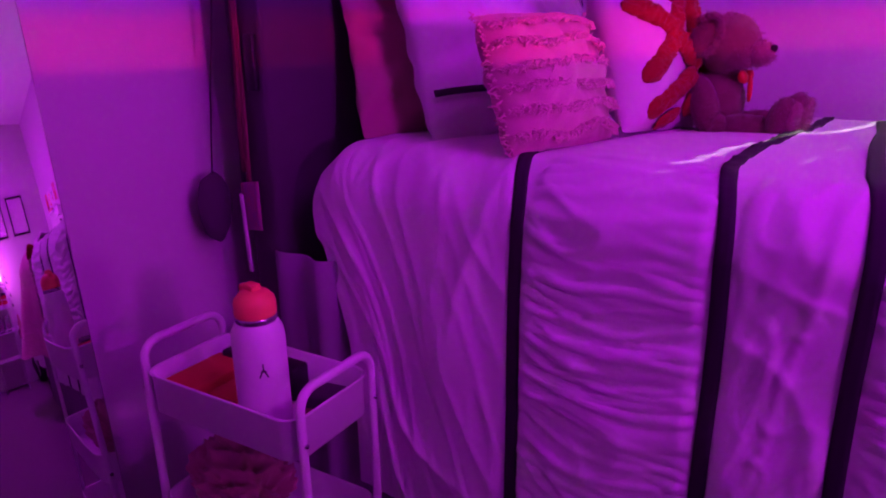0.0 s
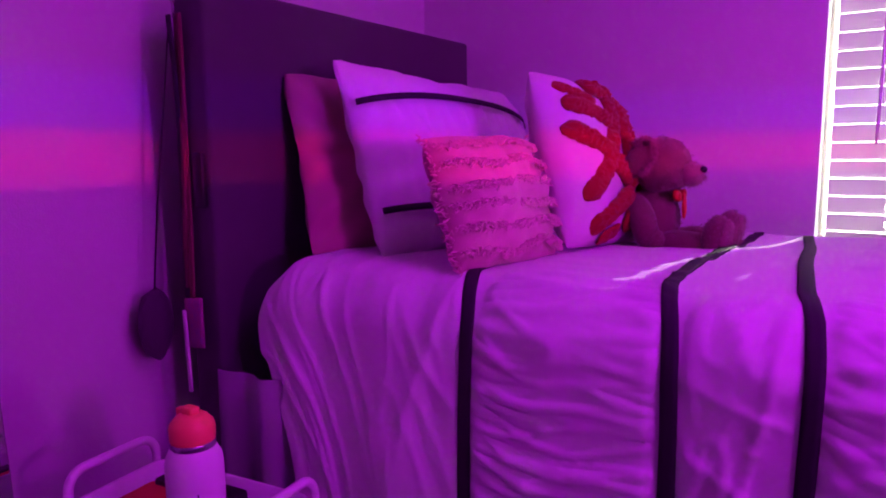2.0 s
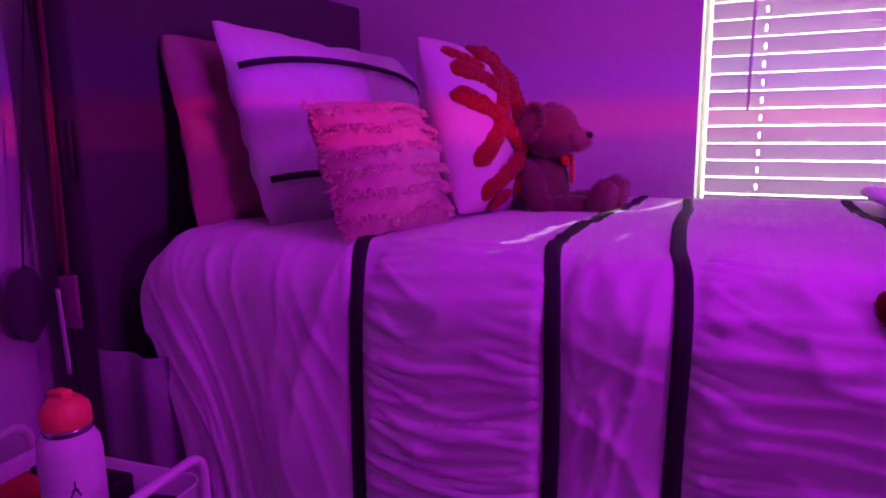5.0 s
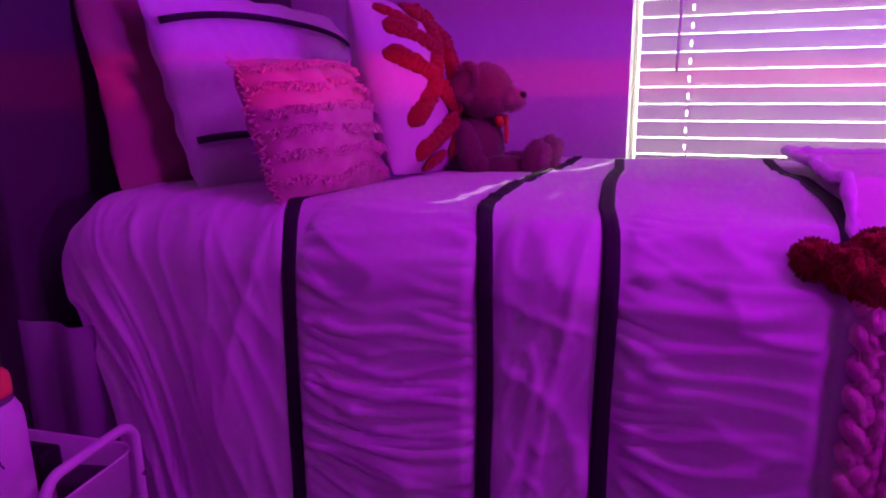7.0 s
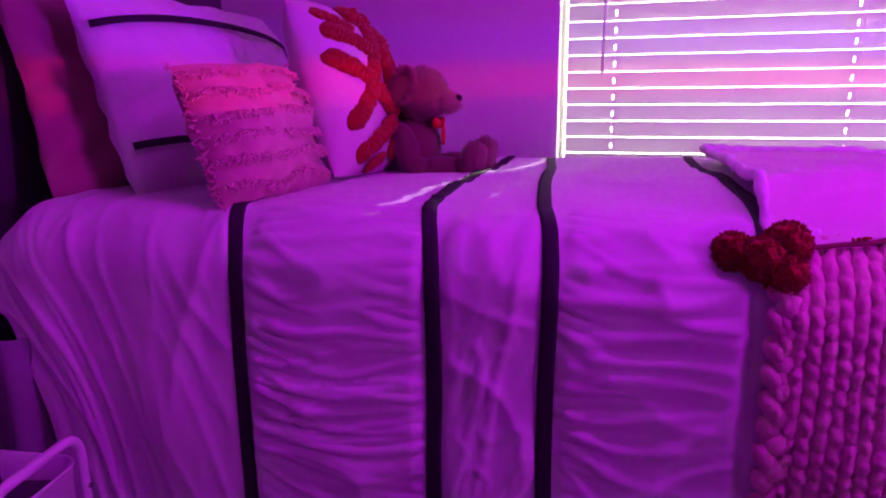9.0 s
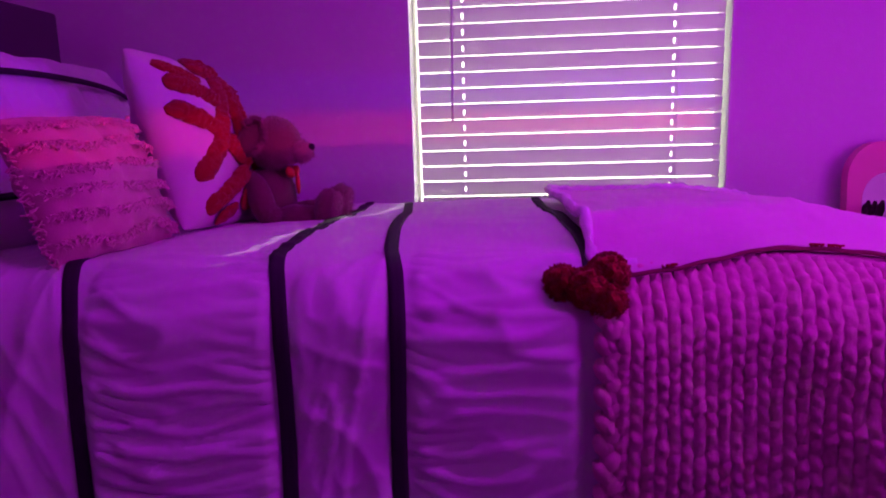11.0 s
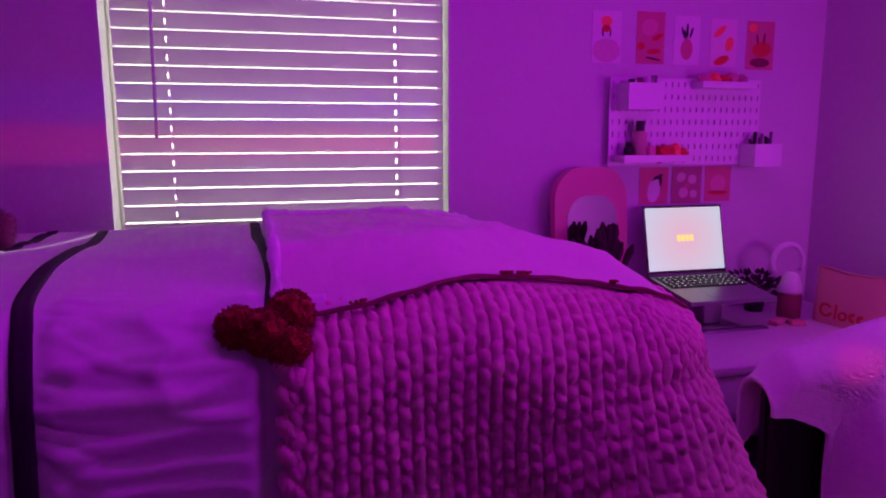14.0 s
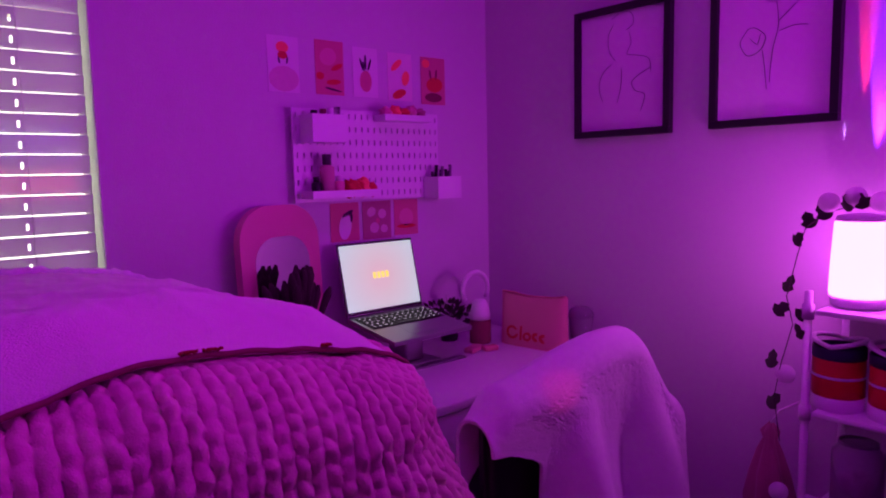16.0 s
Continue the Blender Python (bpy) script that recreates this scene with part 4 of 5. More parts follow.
for r in range(5):
    for c in range(13):
        if r == 4 and 4 <= c <= 7:
            continue
        x = -0.122 + c * 0.0203 + (0.004 if r % 2 else 0)
        y = -0.030 - r * 0.0195
        w = rnd.uniform(0.0016, 0.0032)
        box((x - w, y - 0.002, 0.0073 + 0.135 * y), (x + w, y + 0.002, 0.0076 + 0.135 * y), 0, bm)
tagged(part("key_legends", bm, M_KEYGLOW, lap, "backlit key markings", smooth=False), kind="stuff")
lid = part("lid", box((-LW / 2, 0.0, 0.0), (LW / 2, 0.006, 0.226), 0.002), M_GREYMETAL, lap)
lid.matrix_basis = pose(0, 0.002, 0.004, -13, 0, 0)
part("bezel", box((-LW / 2 + 0.002, -0.0012, 0.004), (LW / 2 - 0.002, -0.0002, 0.224)), M_BLACK, lid, smooth=False)
M_SCREEN = bpy.data.materials.new("screen_glow")
M_SCREEN.use_nodes = True
_n, _l = M_SCREEN.node_tree.nodes, M_SCREEN.node_tree.links
_tc = _n.new("ShaderNodeTexCoord")
_gr = _n.new("ShaderNodeTexGradient")
_gr.gradient_type = "SPHERICAL"
_mp = _n.new("ShaderNodeMapping")
_mp.inputs["Scale"].default_value, _mp.inputs["Location"].default_value = (6.2, 0.0, 6.2), (0.0, 0.0, -0.72)
_cr = _n.new("ShaderNodeValToRGB")
_cr.color_ramp.elements[0].color = (0.78, 0.80, 1.0, 1)
_cr.color_ramp.elements[1].color = (1.0, 0.62, 0.80, 1)
_cr.color_ramp.elements[1].position = 0.8
_l.new(_tc.outputs["Object"], _mp.inputs[0])
_l.new(_mp.outputs[0], _gr.inputs[0])
_l.new(_gr.outputs["Color"], _cr.inputs[0])
_b = _n["Principled BSDF"]
_l.new(_cr.outputs[0], _b.inputs["Emission Color"])
_b.inputs["Emission Strength"].default_value = 1.5
_b.inputs["Base Color"].default_value = (0.02, 0.02, 0.02, 1)
_b.inputs["Roughness"].default_value = 0.2
part("screen", box((-LW / 2 + 0.007, -0.0026, 0.014), (LW / 2 - 0.007, -0.0016, 0.218)), M_SCREEN, lid, "bright pale pink screen", smooth=False)
bm = bmesh.new()
for k, dx in enumerate((-0.024, -0.008, 0.008, 0.024)):
    box((dx - 0.006, -0.0040, 0.108), (dx + 0.006, -0.0034, 0.128), 0, bm)
part("screen_text", bm, glow("screen_yellow", (1.0, 0.78, 0.12), 2.0), lid, "yellow clock bars", smooth=False)

# vanity mirror with brushes
van = thing("vanity_mirror", "pink rounded vanity mirror standing on the desk", "mirror", m=pose(1.455, 2.515, DZ, -3, 0, 12))


def rounded_plate(w, h, r, y0, y1, n=10, bm=None):
    bm = bm or bmesh.new()
    pts = []
    for cx, cz, a0 in ((w / 2 - r, h - r, 0), (-w / 2 + r, h - r, 90), (-w / 2 + r, r, 180), (w / 2 - r, r, 270)):
        pts += [(cx + r * math.cos(radians(a0 + 90 * k / n)), cz + r * math.sin(radians(a0 + 90 * k / n))) for k in range(n + 1)]
    a = [bm.verts.new((x, y0, z)) for x, z in pts]
    b = [bm.verts.new((x, y1, z)) for x, z in pts]
    for k in range(len(a)):
        bm.faces.new((a[k], a[(k + 1) % len(a)], b[(k + 1) % len(a)], b[k]))
    bm.faces.new(a)
    bm.faces.new(b)
    return bm


part("frame", rounded_plate(0.285, 0.49, 0.105, -0.014, 0.014), M_PINKPL, van, smooth=False)
g = part("glass", rounded_plate(0.195, 0.30, 0.075, -0.017, -0.0142), M_MIRROR, van, smooth=False)
g.location = (0, 0, 0.10)
cup = thing("brush_cup", "cup of dark makeup brushes in front of the mirror", "brush cup", m=Matrix.Translation((1.438, 2.405, DZ)))
part("cup", lathe([(0, 0), (0.036, 0), (0.040, 0.10), (0.037, 0.10), (0.033, 0.006), (0, 0.006)], 28), M_PINKPL, cup)
rnd = random.Random(9)
for i in range(44):
    a, t = rnd.uniform(0, 2 * math.pi), rnd.uniform(0.02, 0.34)
    d = Vector((math.cos(a) * t * 1.35, math.sin(a) * t * 0.6, 1)).normalized()
    L = rnd.uniform(0.18, 0.235)
    b0 = Vector((-d.x * 0.03, -d.y * 0.03, 0.01))
    br = part("brush", tube([b0, b0 + d * L], 0.0038, 8), M_BLACK if i % 3 else M_PAPER, cup, "thin makeup brush handle")
    part("bristles", tube([b0 + d * L, b0 + d * (L + 0.02), b0 + d * (L + 0.06), b0 + d * (L + 0.085)], 0.0118, 8, taper=lambda q: 0.6 + 0.7 * q if q < 0.8 else 0.35), material("bristle", (0.05, 0.035, 0.028), 0.8, vary=0.3, scale=200) if i == 0 else bpy.data.materials["bristle"], br, "dark bristle head")
tagged(finish("round_jar", lathe([(0, 0), (0.032, 0), (0.040, 0.02), (0.040, 0.05), (0.030, 0.07), (0.030, 0.085), (0, 0.088)], 28, at=(1.515, 2.41, DZ)), M_PINKPL), "round pink jar beside the brush cup", "jar")

# clutter at the back of the desk
jar = thing("lidded_jar", "dark pink candle jar with a white rounded lid", "jar", m=Matrix.Translation((2.095, 2.372, DZ)))
part("body", lathe([(0, 0), (0.034, 0), (0.036, 0.004), (0.036, 0.078), (0, 0.080)], 28), M_EDGE, jar)
part("lid", lathe([(0, 0.0805), (0.034, 0.0805), (0.035, 0.098), (0.031, 0.112), (0.026, 0.132), (0.018, 0.146), (0, 0.150)], 28), M_WHITE, jar, "white rounded lid")
band = tube([(2.115 + 0.058 * math.cos(a), 2.415, DZ + 0.175 + 0.058 * math.sin(a)) for a in span(-0.6, math.pi + 0.6, 24)] , 0.0085, 10)
hb = thing("headband", "fluffy pale pink headband on a stand", "headband")
part("band", band, M_FLEECE, hb)
part("post", tube([(2.115, 2.415, DZ), (2.115, 2.415, DZ + 0.118)], 0.007, 10), M_PINKPL, hb)
plant = thing("potted_plant", "small dark artificial plant on the desk", "plant", m=Matrix.Translation((2.045, 2.475, DZ)))
part("pot", lathe([(0, 0), (0.028, 0), (0.036, 0.06), (0.032, 0.06), (0.026, 0.02), (0, 0.02)], 20), M_BLACK, plant)
rnd = random.Random(21)
bm = bmesh.new()
for i in range(90):
    d = Vector((rnd.gauss(0, 0.7), rnd.gauss(0, 0.5), rnd.uniform(0.1, 1))).normalized()
    p = Vector((0, 0, 0.05)) + d * rnd.uniform(0.03, 0.095)
    sd = d.cross(Vector((rnd.random(), rnd.random(), rnd.random()))).normalized() * 0.010
    q = [bm.verts.new(p), bm.verts.new(p + d * 0.014 + sd), bm.verts.new(p + d * 0.030), bm.verts.new(p + d * 0.014 - sd)]
    bm.faces.new(q)
part("leaves", bm, M_LEAF, plant)
pouch = thing("zip_pouch", "pink zip pouch with orange block letters on the desk", "pouch", m=pose(2.165, 2.335, DZ, 0, 0, -82))
PL, PHH, PTT = 0.255, 0.175, 0.07


def pouch_side(sign):
    def f(u, v):
        e = max(0.0, 1 - abs(2 * u / PL) ** 6) ** 0.5
        b = 1 - 0.65 * v ** 1.6
        return Vector((u + PL / 2, sign * PTT / 2 * e * b + (PTT / 2) * 0, v * (PHH - 0.012 * (1 - (2 * u / PL) ** 2)) + 0.004 * nz(u * 20, v * 3, sign)))
    return f


bm = bmesh.new()
sheet(pouch_side(1), span(-PL / 2, PL / 2, 24), span(0, 1, 12), 0, bm)
sheet(pouch_side(-1), span(-PL / 2, PL / 2, 24), span(0, 1, 12), 0, bm)
bmesh.ops.remove_doubles(bm, verts=bm.verts, dist=0.0005)
part("body", bm, M_POUCH, pouch)
part("zip", tube([pouch_side(1)(u, 1.0) + Vector((0, -0.010, 0.001)) for u in span(-PL / 2 + 0.006, PL / 2 - 0.006, 16)], 0.004, 8), M_SALMON, pouch, "salmon zip edge")


def pouch_mark(x, z, r_in, r_out, a0, a1):
    """A printed arc or ring on the pouch's face."""
    def f(u, v):
        a, r = radians(a0 + (a1 - a0) * u), r_in + (r_out - r_in) * v
        return pouch_side(-1)(x + r * math.cos(a) - PL / 2, (z + r * math.sin(a)) / PHH) + Vector((0, -0.0018, 0))
    return sheet(f, span(0, 1, 22), span(0, 1, 3), 0.001)


for x, z, r_in, r_out, a0, a1 in ((0.064, 0.046, 0.015, 0.024, 40, 350), (0.122, 0.039, 0.008, 0.0165, 0, 359), (0.156, 0.040, 0.004, 0.015, 60, 300), (0.183, 0.040, 0.004, 0.015, 60, 300)):
    part("printed_shape", pouch_mark(x, z, r_in, r_out, a0, a1), M_ORANGE, pouch, "orange printed shape", smooth=False)
part("printed_shape", sheet(lambda u, v: pouch_side(-1)(u - PL / 2, v / PHH) + Vector((0, -0.0018, 0)), span(0.093, 0.101, 3), span(0.023, 0.075, 5), 0.001), M_ORANGE, pouch, "orange printed bar", smooth=False)
cupb = thing("clear_cup", "clear plastic cup with dark beads", "cup", m=Matrix.Translation((2.268, 2.085, DZ)))
M_CLEAR = material("clear_plastic", (0.75, 0.72, 0.78), 0.12, vary=0.03, bump=0.0)
M_CLEAR.node_tree.nodes["Principled BSDF"].inputs["Transmission Weight"].default_value = 0.75
part("cup", lathe([(0, 0), (0.030, 0), (0.040, 0.105), (0.038, 0.105), (0.029, 0.004), (0, 0.004)], 28), M_CLEAR, cupb)
part("dome_lid", lathe([(0.041, 0.105), (0.042, 0.110), (0.034, 0.128), (0.018, 0.138), (0, 0.140)], 28), M_CLEAR, cupb)
for i in range(16):
    a = i * 2.4
    bm = bmesh.new()
    blob((0.019 * math.cos(a), 0.019 * math.sin(a), 0.012 + 0.010 * (i // 6)), (0.0065,) * 3, bm, 2)
    part("bead", bm, M_BLACK, cupb)
for x, y, sx, sy, a, mat, nm in ((2.00, 2.305, 0.07, 0.035, 20, M_PINKPL, "pink lip balm case lying on the desk"), (2.045, 2.275, 0.05, 0.03, -15, M_SALMON, "small salmon box lying on the desk")):
    ob = finish("small_case", box((-sx / 2, -sy / 2, 0), (sx / 2, sy / 2, 0.016), 0.004), mat)
    ob.matrix_world = pose(x, y, DZ, 0, 0, a)
    tagged(ob, nm, "case")

# ---- wall above the desk ----
PX0, PX1, PZ0, PZ1, PY = 1.511, 2.062, 1.238, 1.514, 2.532
peg = thing("pegboard", "white slotted pegboard mounted on the wall", "pegboard")
bm = bmesh.new()
ROWS_, COLS_ = 7, 24
cw, ch = (PX1 - PX0) / COLS_, (PZ1 - PZ0) / ROWS_
for r in range(ROWS_):
    for c in range(COLS_):
        xa, za = PX0 + c * cw, PZ0 + r * ch
        xs = [xa, xa + cw * 0.38, xa + cw * 0.62, xa + cw]
        zs = [za, za + ch * 0.30, za + ch * 0.70, za + ch]
        for i in range(3):
            for j in range(3):
                if i == 1 and j == 1:
                    continue
                bm.faces.new([bm.verts.new((x, PY, z)) for x, z in ((xs[i], zs[j]), (xs[i + 1], zs[j]), (xs[i + 1], zs[j + 1]), (xs[i], zs[j + 1]))])
bmesh.ops.remove_doubles(bm, verts=bm.verts, dist=0.0001)
ext = bmesh.ops.extrude_face_region(bm, geom=list(bm.faces))
bmesh.ops.translate(bm, verts=[v for v in ext["geom"] if isinstance(v, bmesh.types.BMVert)], vec=(0, 0.005, 0))
part("board", bm, M_WHITE, peg, smooth=False)
for x in (PX0 + 0.03, PX1 - 0.03):
    for z in (PZ0 + 0.03, PZ1 - 0.03):
        part("spacer", tube([(x, PY + 0.0052, z), (x, WALL_B, z)], 0.008, 10), M_WHITE, peg)


def bin_box(x0, x1, z0, z1, depth, lip=0.003):
    y1 = PY - 0.0006
    y0 = y1 - depth
    bm = box((x0, y0, z0), (x1, y1, z0 + lip))
    box((x0, y0, z0 + lip), (x1, y0 + lip, z1), 0, bm)
    box((x0, y1 - lip, z0 + lip), (x1, y1, z1), 0, bm)
    box((x0, y0 + lip, z0 + lip), (x0 + lip, y1 - lip, z1), 0, bm)
    box((x1 - lip, y0 + lip, z0 + lip), (x1, y1 - lip, z1), 0, bm)
    return bm


BINS = (("letter_bin", 1.535, 1.650, 1.412, 1.492, 0.075, "white open bin hooked on the pegboard"), ("shelf_tray", 1.530, 1.765, 1.250, 1.272, 0.070, "white shallow tray hooked on the pegboard"),
        ("shelf_tray", 1.800, 1.990, 1.482, 1.502, 0.060, "white shallow tray at the pegboard top"), ("pen_cup", 1.995, 2.098, 1.232, 1.305, 0.075, "white pen cup hooked on the pegboard"))
for nm, x0, x1, z0, z1, d, lab in BINS:
    tagged(finish(nm, bin_box(x0, x1, z0, z1, d), M_WHITE, smooth=False), lab, "bin")
yb = PY - 0.036


def small_bottle(x, z, r, h, mat, lab, cap=M_BLACK, cat="bottle", y=None):
    ob = thing("cosmetic_bottle", lab, cat, m=Matrix.Translation((x, y or yb, z)))
    part("body", lathe([(0, 0), (r, 0), (r, h * 0.7), (r * 0.5, h * 0.76), (0, h * 0.76)], 18), mat, ob)
    part("cap", lathe([(0, h * 0.761), (r * 0.62, h * 0.761), (r * 0.62, h), (0, h)], 16), cap, ob)
    return ob


M_AMBER = material("perfume_glass", (0.55, 0.3, 0.32), 0.08, vary=0.05, bump=0.0)
small_bottle(1.600, 1.253, 0.022, 0.125, M_AMBER, "tall glass perfume bottle with a dark cap", M_HEAD)
small_bottle(1.562, 1.253, 0.015, 0.060, M_BLACK, "short black bottle on the tray")
small_bottle(1.640, 1.253, 0.017, 0.062, M_PINKPL, "pink glass bottle on the tray", M_PAPER)
for i, (x, w, hh, mat) in enumerate(((1.682, 0.040, 0.050, M_ORANGE), (1.722, 0.028, 0.055, M_CORAL), (1.750, 0.022, 0.040, M_ORANGE))):
    bm = bmesh.new()
    blob((x, yb - 0.004, 1.252 + hh / 2), (w * 0.72, 0.022, hh / 2), bm, 3, None, 0.75)
    tagged(finish("hair_tie", bm, mat), "crumpled red orange hair tie on the tray", "hair tie", "hair ties")
for i, (x, mat) in enumerate(((1.560, M_BLACK), (1.590, M_EDGE), (1.615, M_PAPER), (1.638, M_STEEL))):
    tagged(finish("makeup_tube", tube([(x, yb, 1.4155), (x + 0.004, yb, 1.505 + 0.004 * i)], 0.010, 12), mat), "upright makeup tube in the pegboard bin", "tube", "makeup tubes")
rnd = random.Random(2)
for i, x in enumerate((1.825, 1.86, 1.895, 1.925, 1.96)):
    bm = bmesh.new()
    blob((x, yb + 0.006, 1.498 + 0.012), (0.020, 0.018, 0.016 + 0.008 * (i % 2)), bm, 3, None, 0.5)
    tagged(finish("scrunchie", bm, (M_PINKPL, M_CORAL, M_ORANGE, M_PINKPL, M_BLUSH)[i]), "crumpled pink or orange scrunchie in the tray", "scrunchie", "scrunchies")
for i in range(8):
    x, y = 2.012 + 0.010 * i, yb + 0.012 * math.sin(i * 2.2)
    tagged(finish("pen", tube([(x, y, 1.2355), (x + rnd.uniform(-0.012, 0.012), y, 1.33 + rnd.uniform(-0.01, 0.015))], 0.0055, 8), (M_BLACK, M_HEAD, M_LINE, M_INK, M_PINKPL, M_HEAD, M_BLACK, M_LINE)[i]), "dark pen or brush standing in the white cup", "pen", "pens in the cup")


def card(x0, x1, z0, z1, base, shapes, lab):
    ob = thing("art_card", lab, "art print", "art prints on the wall")
    y = WALL_B
    part("sheet", box((x0, y - 0.0022, z0), (x1, y - 0.0002, z1)), base, ob, smooth=False)
    w, hh = x1 - x0, z1 - z0
    for cx, cz, rx, rz, rot, mat in shapes:
        bm = bmesh.new()
        ring = [bm.verts.new((x0 + cx * w + rx * w * math.cos(a) * math.cos(radians(rot)) - rz * hh * math.sin(a) * math.sin(radians(rot)), y - 0.0030,
                              z0 + cz * hh + rx * w * math.cos(a) * math.sin(radians(rot)) + rz * hh * math.sin(a) * math.cos(radians(rot)))) for a in span(0, 2 * math.pi * 15 / 16, 16)]
        bm.faces.new(ring)
        part("print", bm, mat, ob, smooth=False)
    return ob


card(1.456, 1.556, 1.559, 1.718, M_PAPER, ((0.48, 0.80, 0.20, 0.10, 0, M_CORAL), (0.48, 0.66, 0.16, 0.07, 0, M_ORANGE), (0.36, 0.57, 0.03, 0.07, 10, M_INK), (0.62, 0.57, 0.03, 0.07, -10, M_INK), (0.5, 0.24, 0.48, 0.23, 0, M_PALEPINK)), "small print with a coral flower in a pot")
card(1.611, 1.710, 1.560, 1.721, M_SALMON, ((0.75, 0.52, 0.22, 0.05, 25, M_ORANGE), (0.62, 0.24, 0.26, 0.05, 5, M_ORANGE), (0.15, 0.34, 0.14, 0.07, 0, M_ORANGE), (0.45, 0.7, 0.3, 0.16, 20, M_PINKPL), (0.6, 0.1, 0.3, 0.02, -10, M_INK)), "small salmon print with orange leaves")
card(1.744, 1.838, 1.560, 1.713, M_PAPER, ((0.5, 0.32, 0.24, 0.22, 0, M_SALMON), (0.34, 0.66, 0.045, 0.13, 18, M_INK), (0.5, 0.70, 0.05, 0.16, 0, M_INK), (0.66, 0.66, 0.045, 0.13, -18, M_INK), (0.42, 0.62, 0.04, 0.10, 6, M_INK)), "small print of a potted cactus")
card(1.878, 1.977, 1.556, 1.709, M_THROW, ((0.35, 0.74, 0.28, 0.07, 40, M_CORAL), (0.72, 0.48, 0.16, 0.16, -15, M_CORAL), (0.45, 0.14, 0.3, 0.09, 20, M_ORANGE)), "small print with coral brush strokes")
card(2.016, 2.122, 1.550, 1.707, M_SALMON, ((0.55, 0.42, 0.34, 0.16, 5, M_ORANGE), (0.2, 0.86, 0.16, 0.09, 0, M_CORAL), (0.38, 0.62, 0.04, 0.12, 10, M_EDGE), (0.62, 0.64, 0.04, 0.12, -6, M_EDGE), (0.5, 0.15, 0.36, 0.10, 0, M_EDGE)), "small salmon print with red plants")
card(1.642, 1.747, 1.109, 1.230, M_SALMON, ((0.5, 0.38, 0.22, 0.34, -8, M_PAPER), (0.6, 0.72, 0.22, 0.05, 25, M_INK), (0.72, 0.62, 0.05, 0.14, 0, M_INK)), "small salmon print with a pale vase shape")
card(1.761, 1.873, 1.108, 1.231, M_BLUSH, ((0.3, 0.72, 0.16, 0.12, 30, M_PALEPINK), (0.68, 0.66, 0.14, 0.13, -20, M_PALEPINK), (0.4, 0.3, 0.16, 0.14, 10, M_PALEPINK), (0.74, 0.26, 0.13, 0.11, -20, M_PALEPINK), (0.52, 0.48, 0.07, 0.07, 0, M_SALMON)), "small blush print with pale blossoms")
card(1.887, 1.986, 1.113, 1.232, M_SALMON, ((0.5, 0.5, 0.3, 0.25, 20, M_PINKPL), (0.5, 0.25, 0.4, 0.06, 0, M_ORANGE)), "small salmon print low on the wall")


# ---- framed drawings on the side wall ----
M_PICGLASS = bpy.data.materials.new("picture_glass")
M_PICGLASS.use_nodes = True
_b = M_PICGLASS.node_tree.nodes["Principled BSDF"]
_b.inputs["Transmission Weight"].default_value, _b.inputs["Roughness"].default_value, _b.inputs["IOR"].default_value = 1.0, 0.03, 1.3


def framed(y0, y1, z0, z1, curves, lab):
    ob = thing("framed_drawing", lab, "picture", "framed drawings")
    X = WALL_R
    f, d = 0.020, 0.024
    for lo, hi in (((X - d, y0, z0), (X - 0.0005, y1, z0 + f)), ((X - d, y0, z1 - f), (X - 0.0005, y1, z1)), ((X - d, y0, z0 + f), (X - 0.0005, y0 + f, z1 - f)), ((X - d, y1 - f, z0 + f), (X - 0.0005, y1, z1 - f))):
        part("frame_bar", box(lo, hi, 0.0015), M_BLACK, ob, smooth=False)
    part("paper", box((X - 0.010, y0 + f, z0 + f), (X - 0.008, y1 - f, z1 - f)), M_PAPER, ob, smooth=False)
    g = part("glazing", box((X - 0.018, y0 + f, z0 + f), (X - 0.016, y1 - f, z1 - f)), M_PICGLASS, ob, smooth=False)
    g.visible_shadow = False
    for c in curves:
        pts = [Vector((X - 0.0104, y1 + (y0 - y1) * u, z0 + (z1 - z0) * v)) for u, v in c]
        path = []
        for i in range(len(pts) - 1):
            a, b = pts[max(0, i - 1)], pts[min(len(pts) - 1, i + 2)]
            for k in range(6):
                t = k / 6
                p, q = pts[i], pts[i + 1]
                path.append(0.5 * ((2 * p) + (q - a) * t + (2 * a - 5 * p + 4 * q - b) * t * t + (3 * p - a - 3 * q + b) * t ** 3))
        path.append(pts[-1])
        part("drawn_line", tube(path, 0.0013, 5), M_LINE, ob)
    return ob


framed(1.802, 2.138, 1.415, 1.803, (((0.42, 0.86), (0.36, 0.78), (0.37, 0.66), (0.44, 0.58)), ((0.40, 0.90), (0.5, 0.94), (0.60, 0.92), (0.62, 0.84), (0.55, 0.80)), ((0.58, 0.78), (0.60, 0.70), (0.56, 0.62), (0.66, 0.60), (0.78, 0.56), (0.80, 0.46)),
                                  ((0.40, 0.56), (0.30, 0.50), (0.26, 0.40), (0.30, 0.28)), ((0.50, 0.52), (0.50, 0.40), (0.46, 0.26)), ((0.80, 0.50), (0.62, 0.42), (0.64, 0.34), (0.74, 0.30), (0.70, 0.18))), "black framed drawing of loose flowing pencil lines")
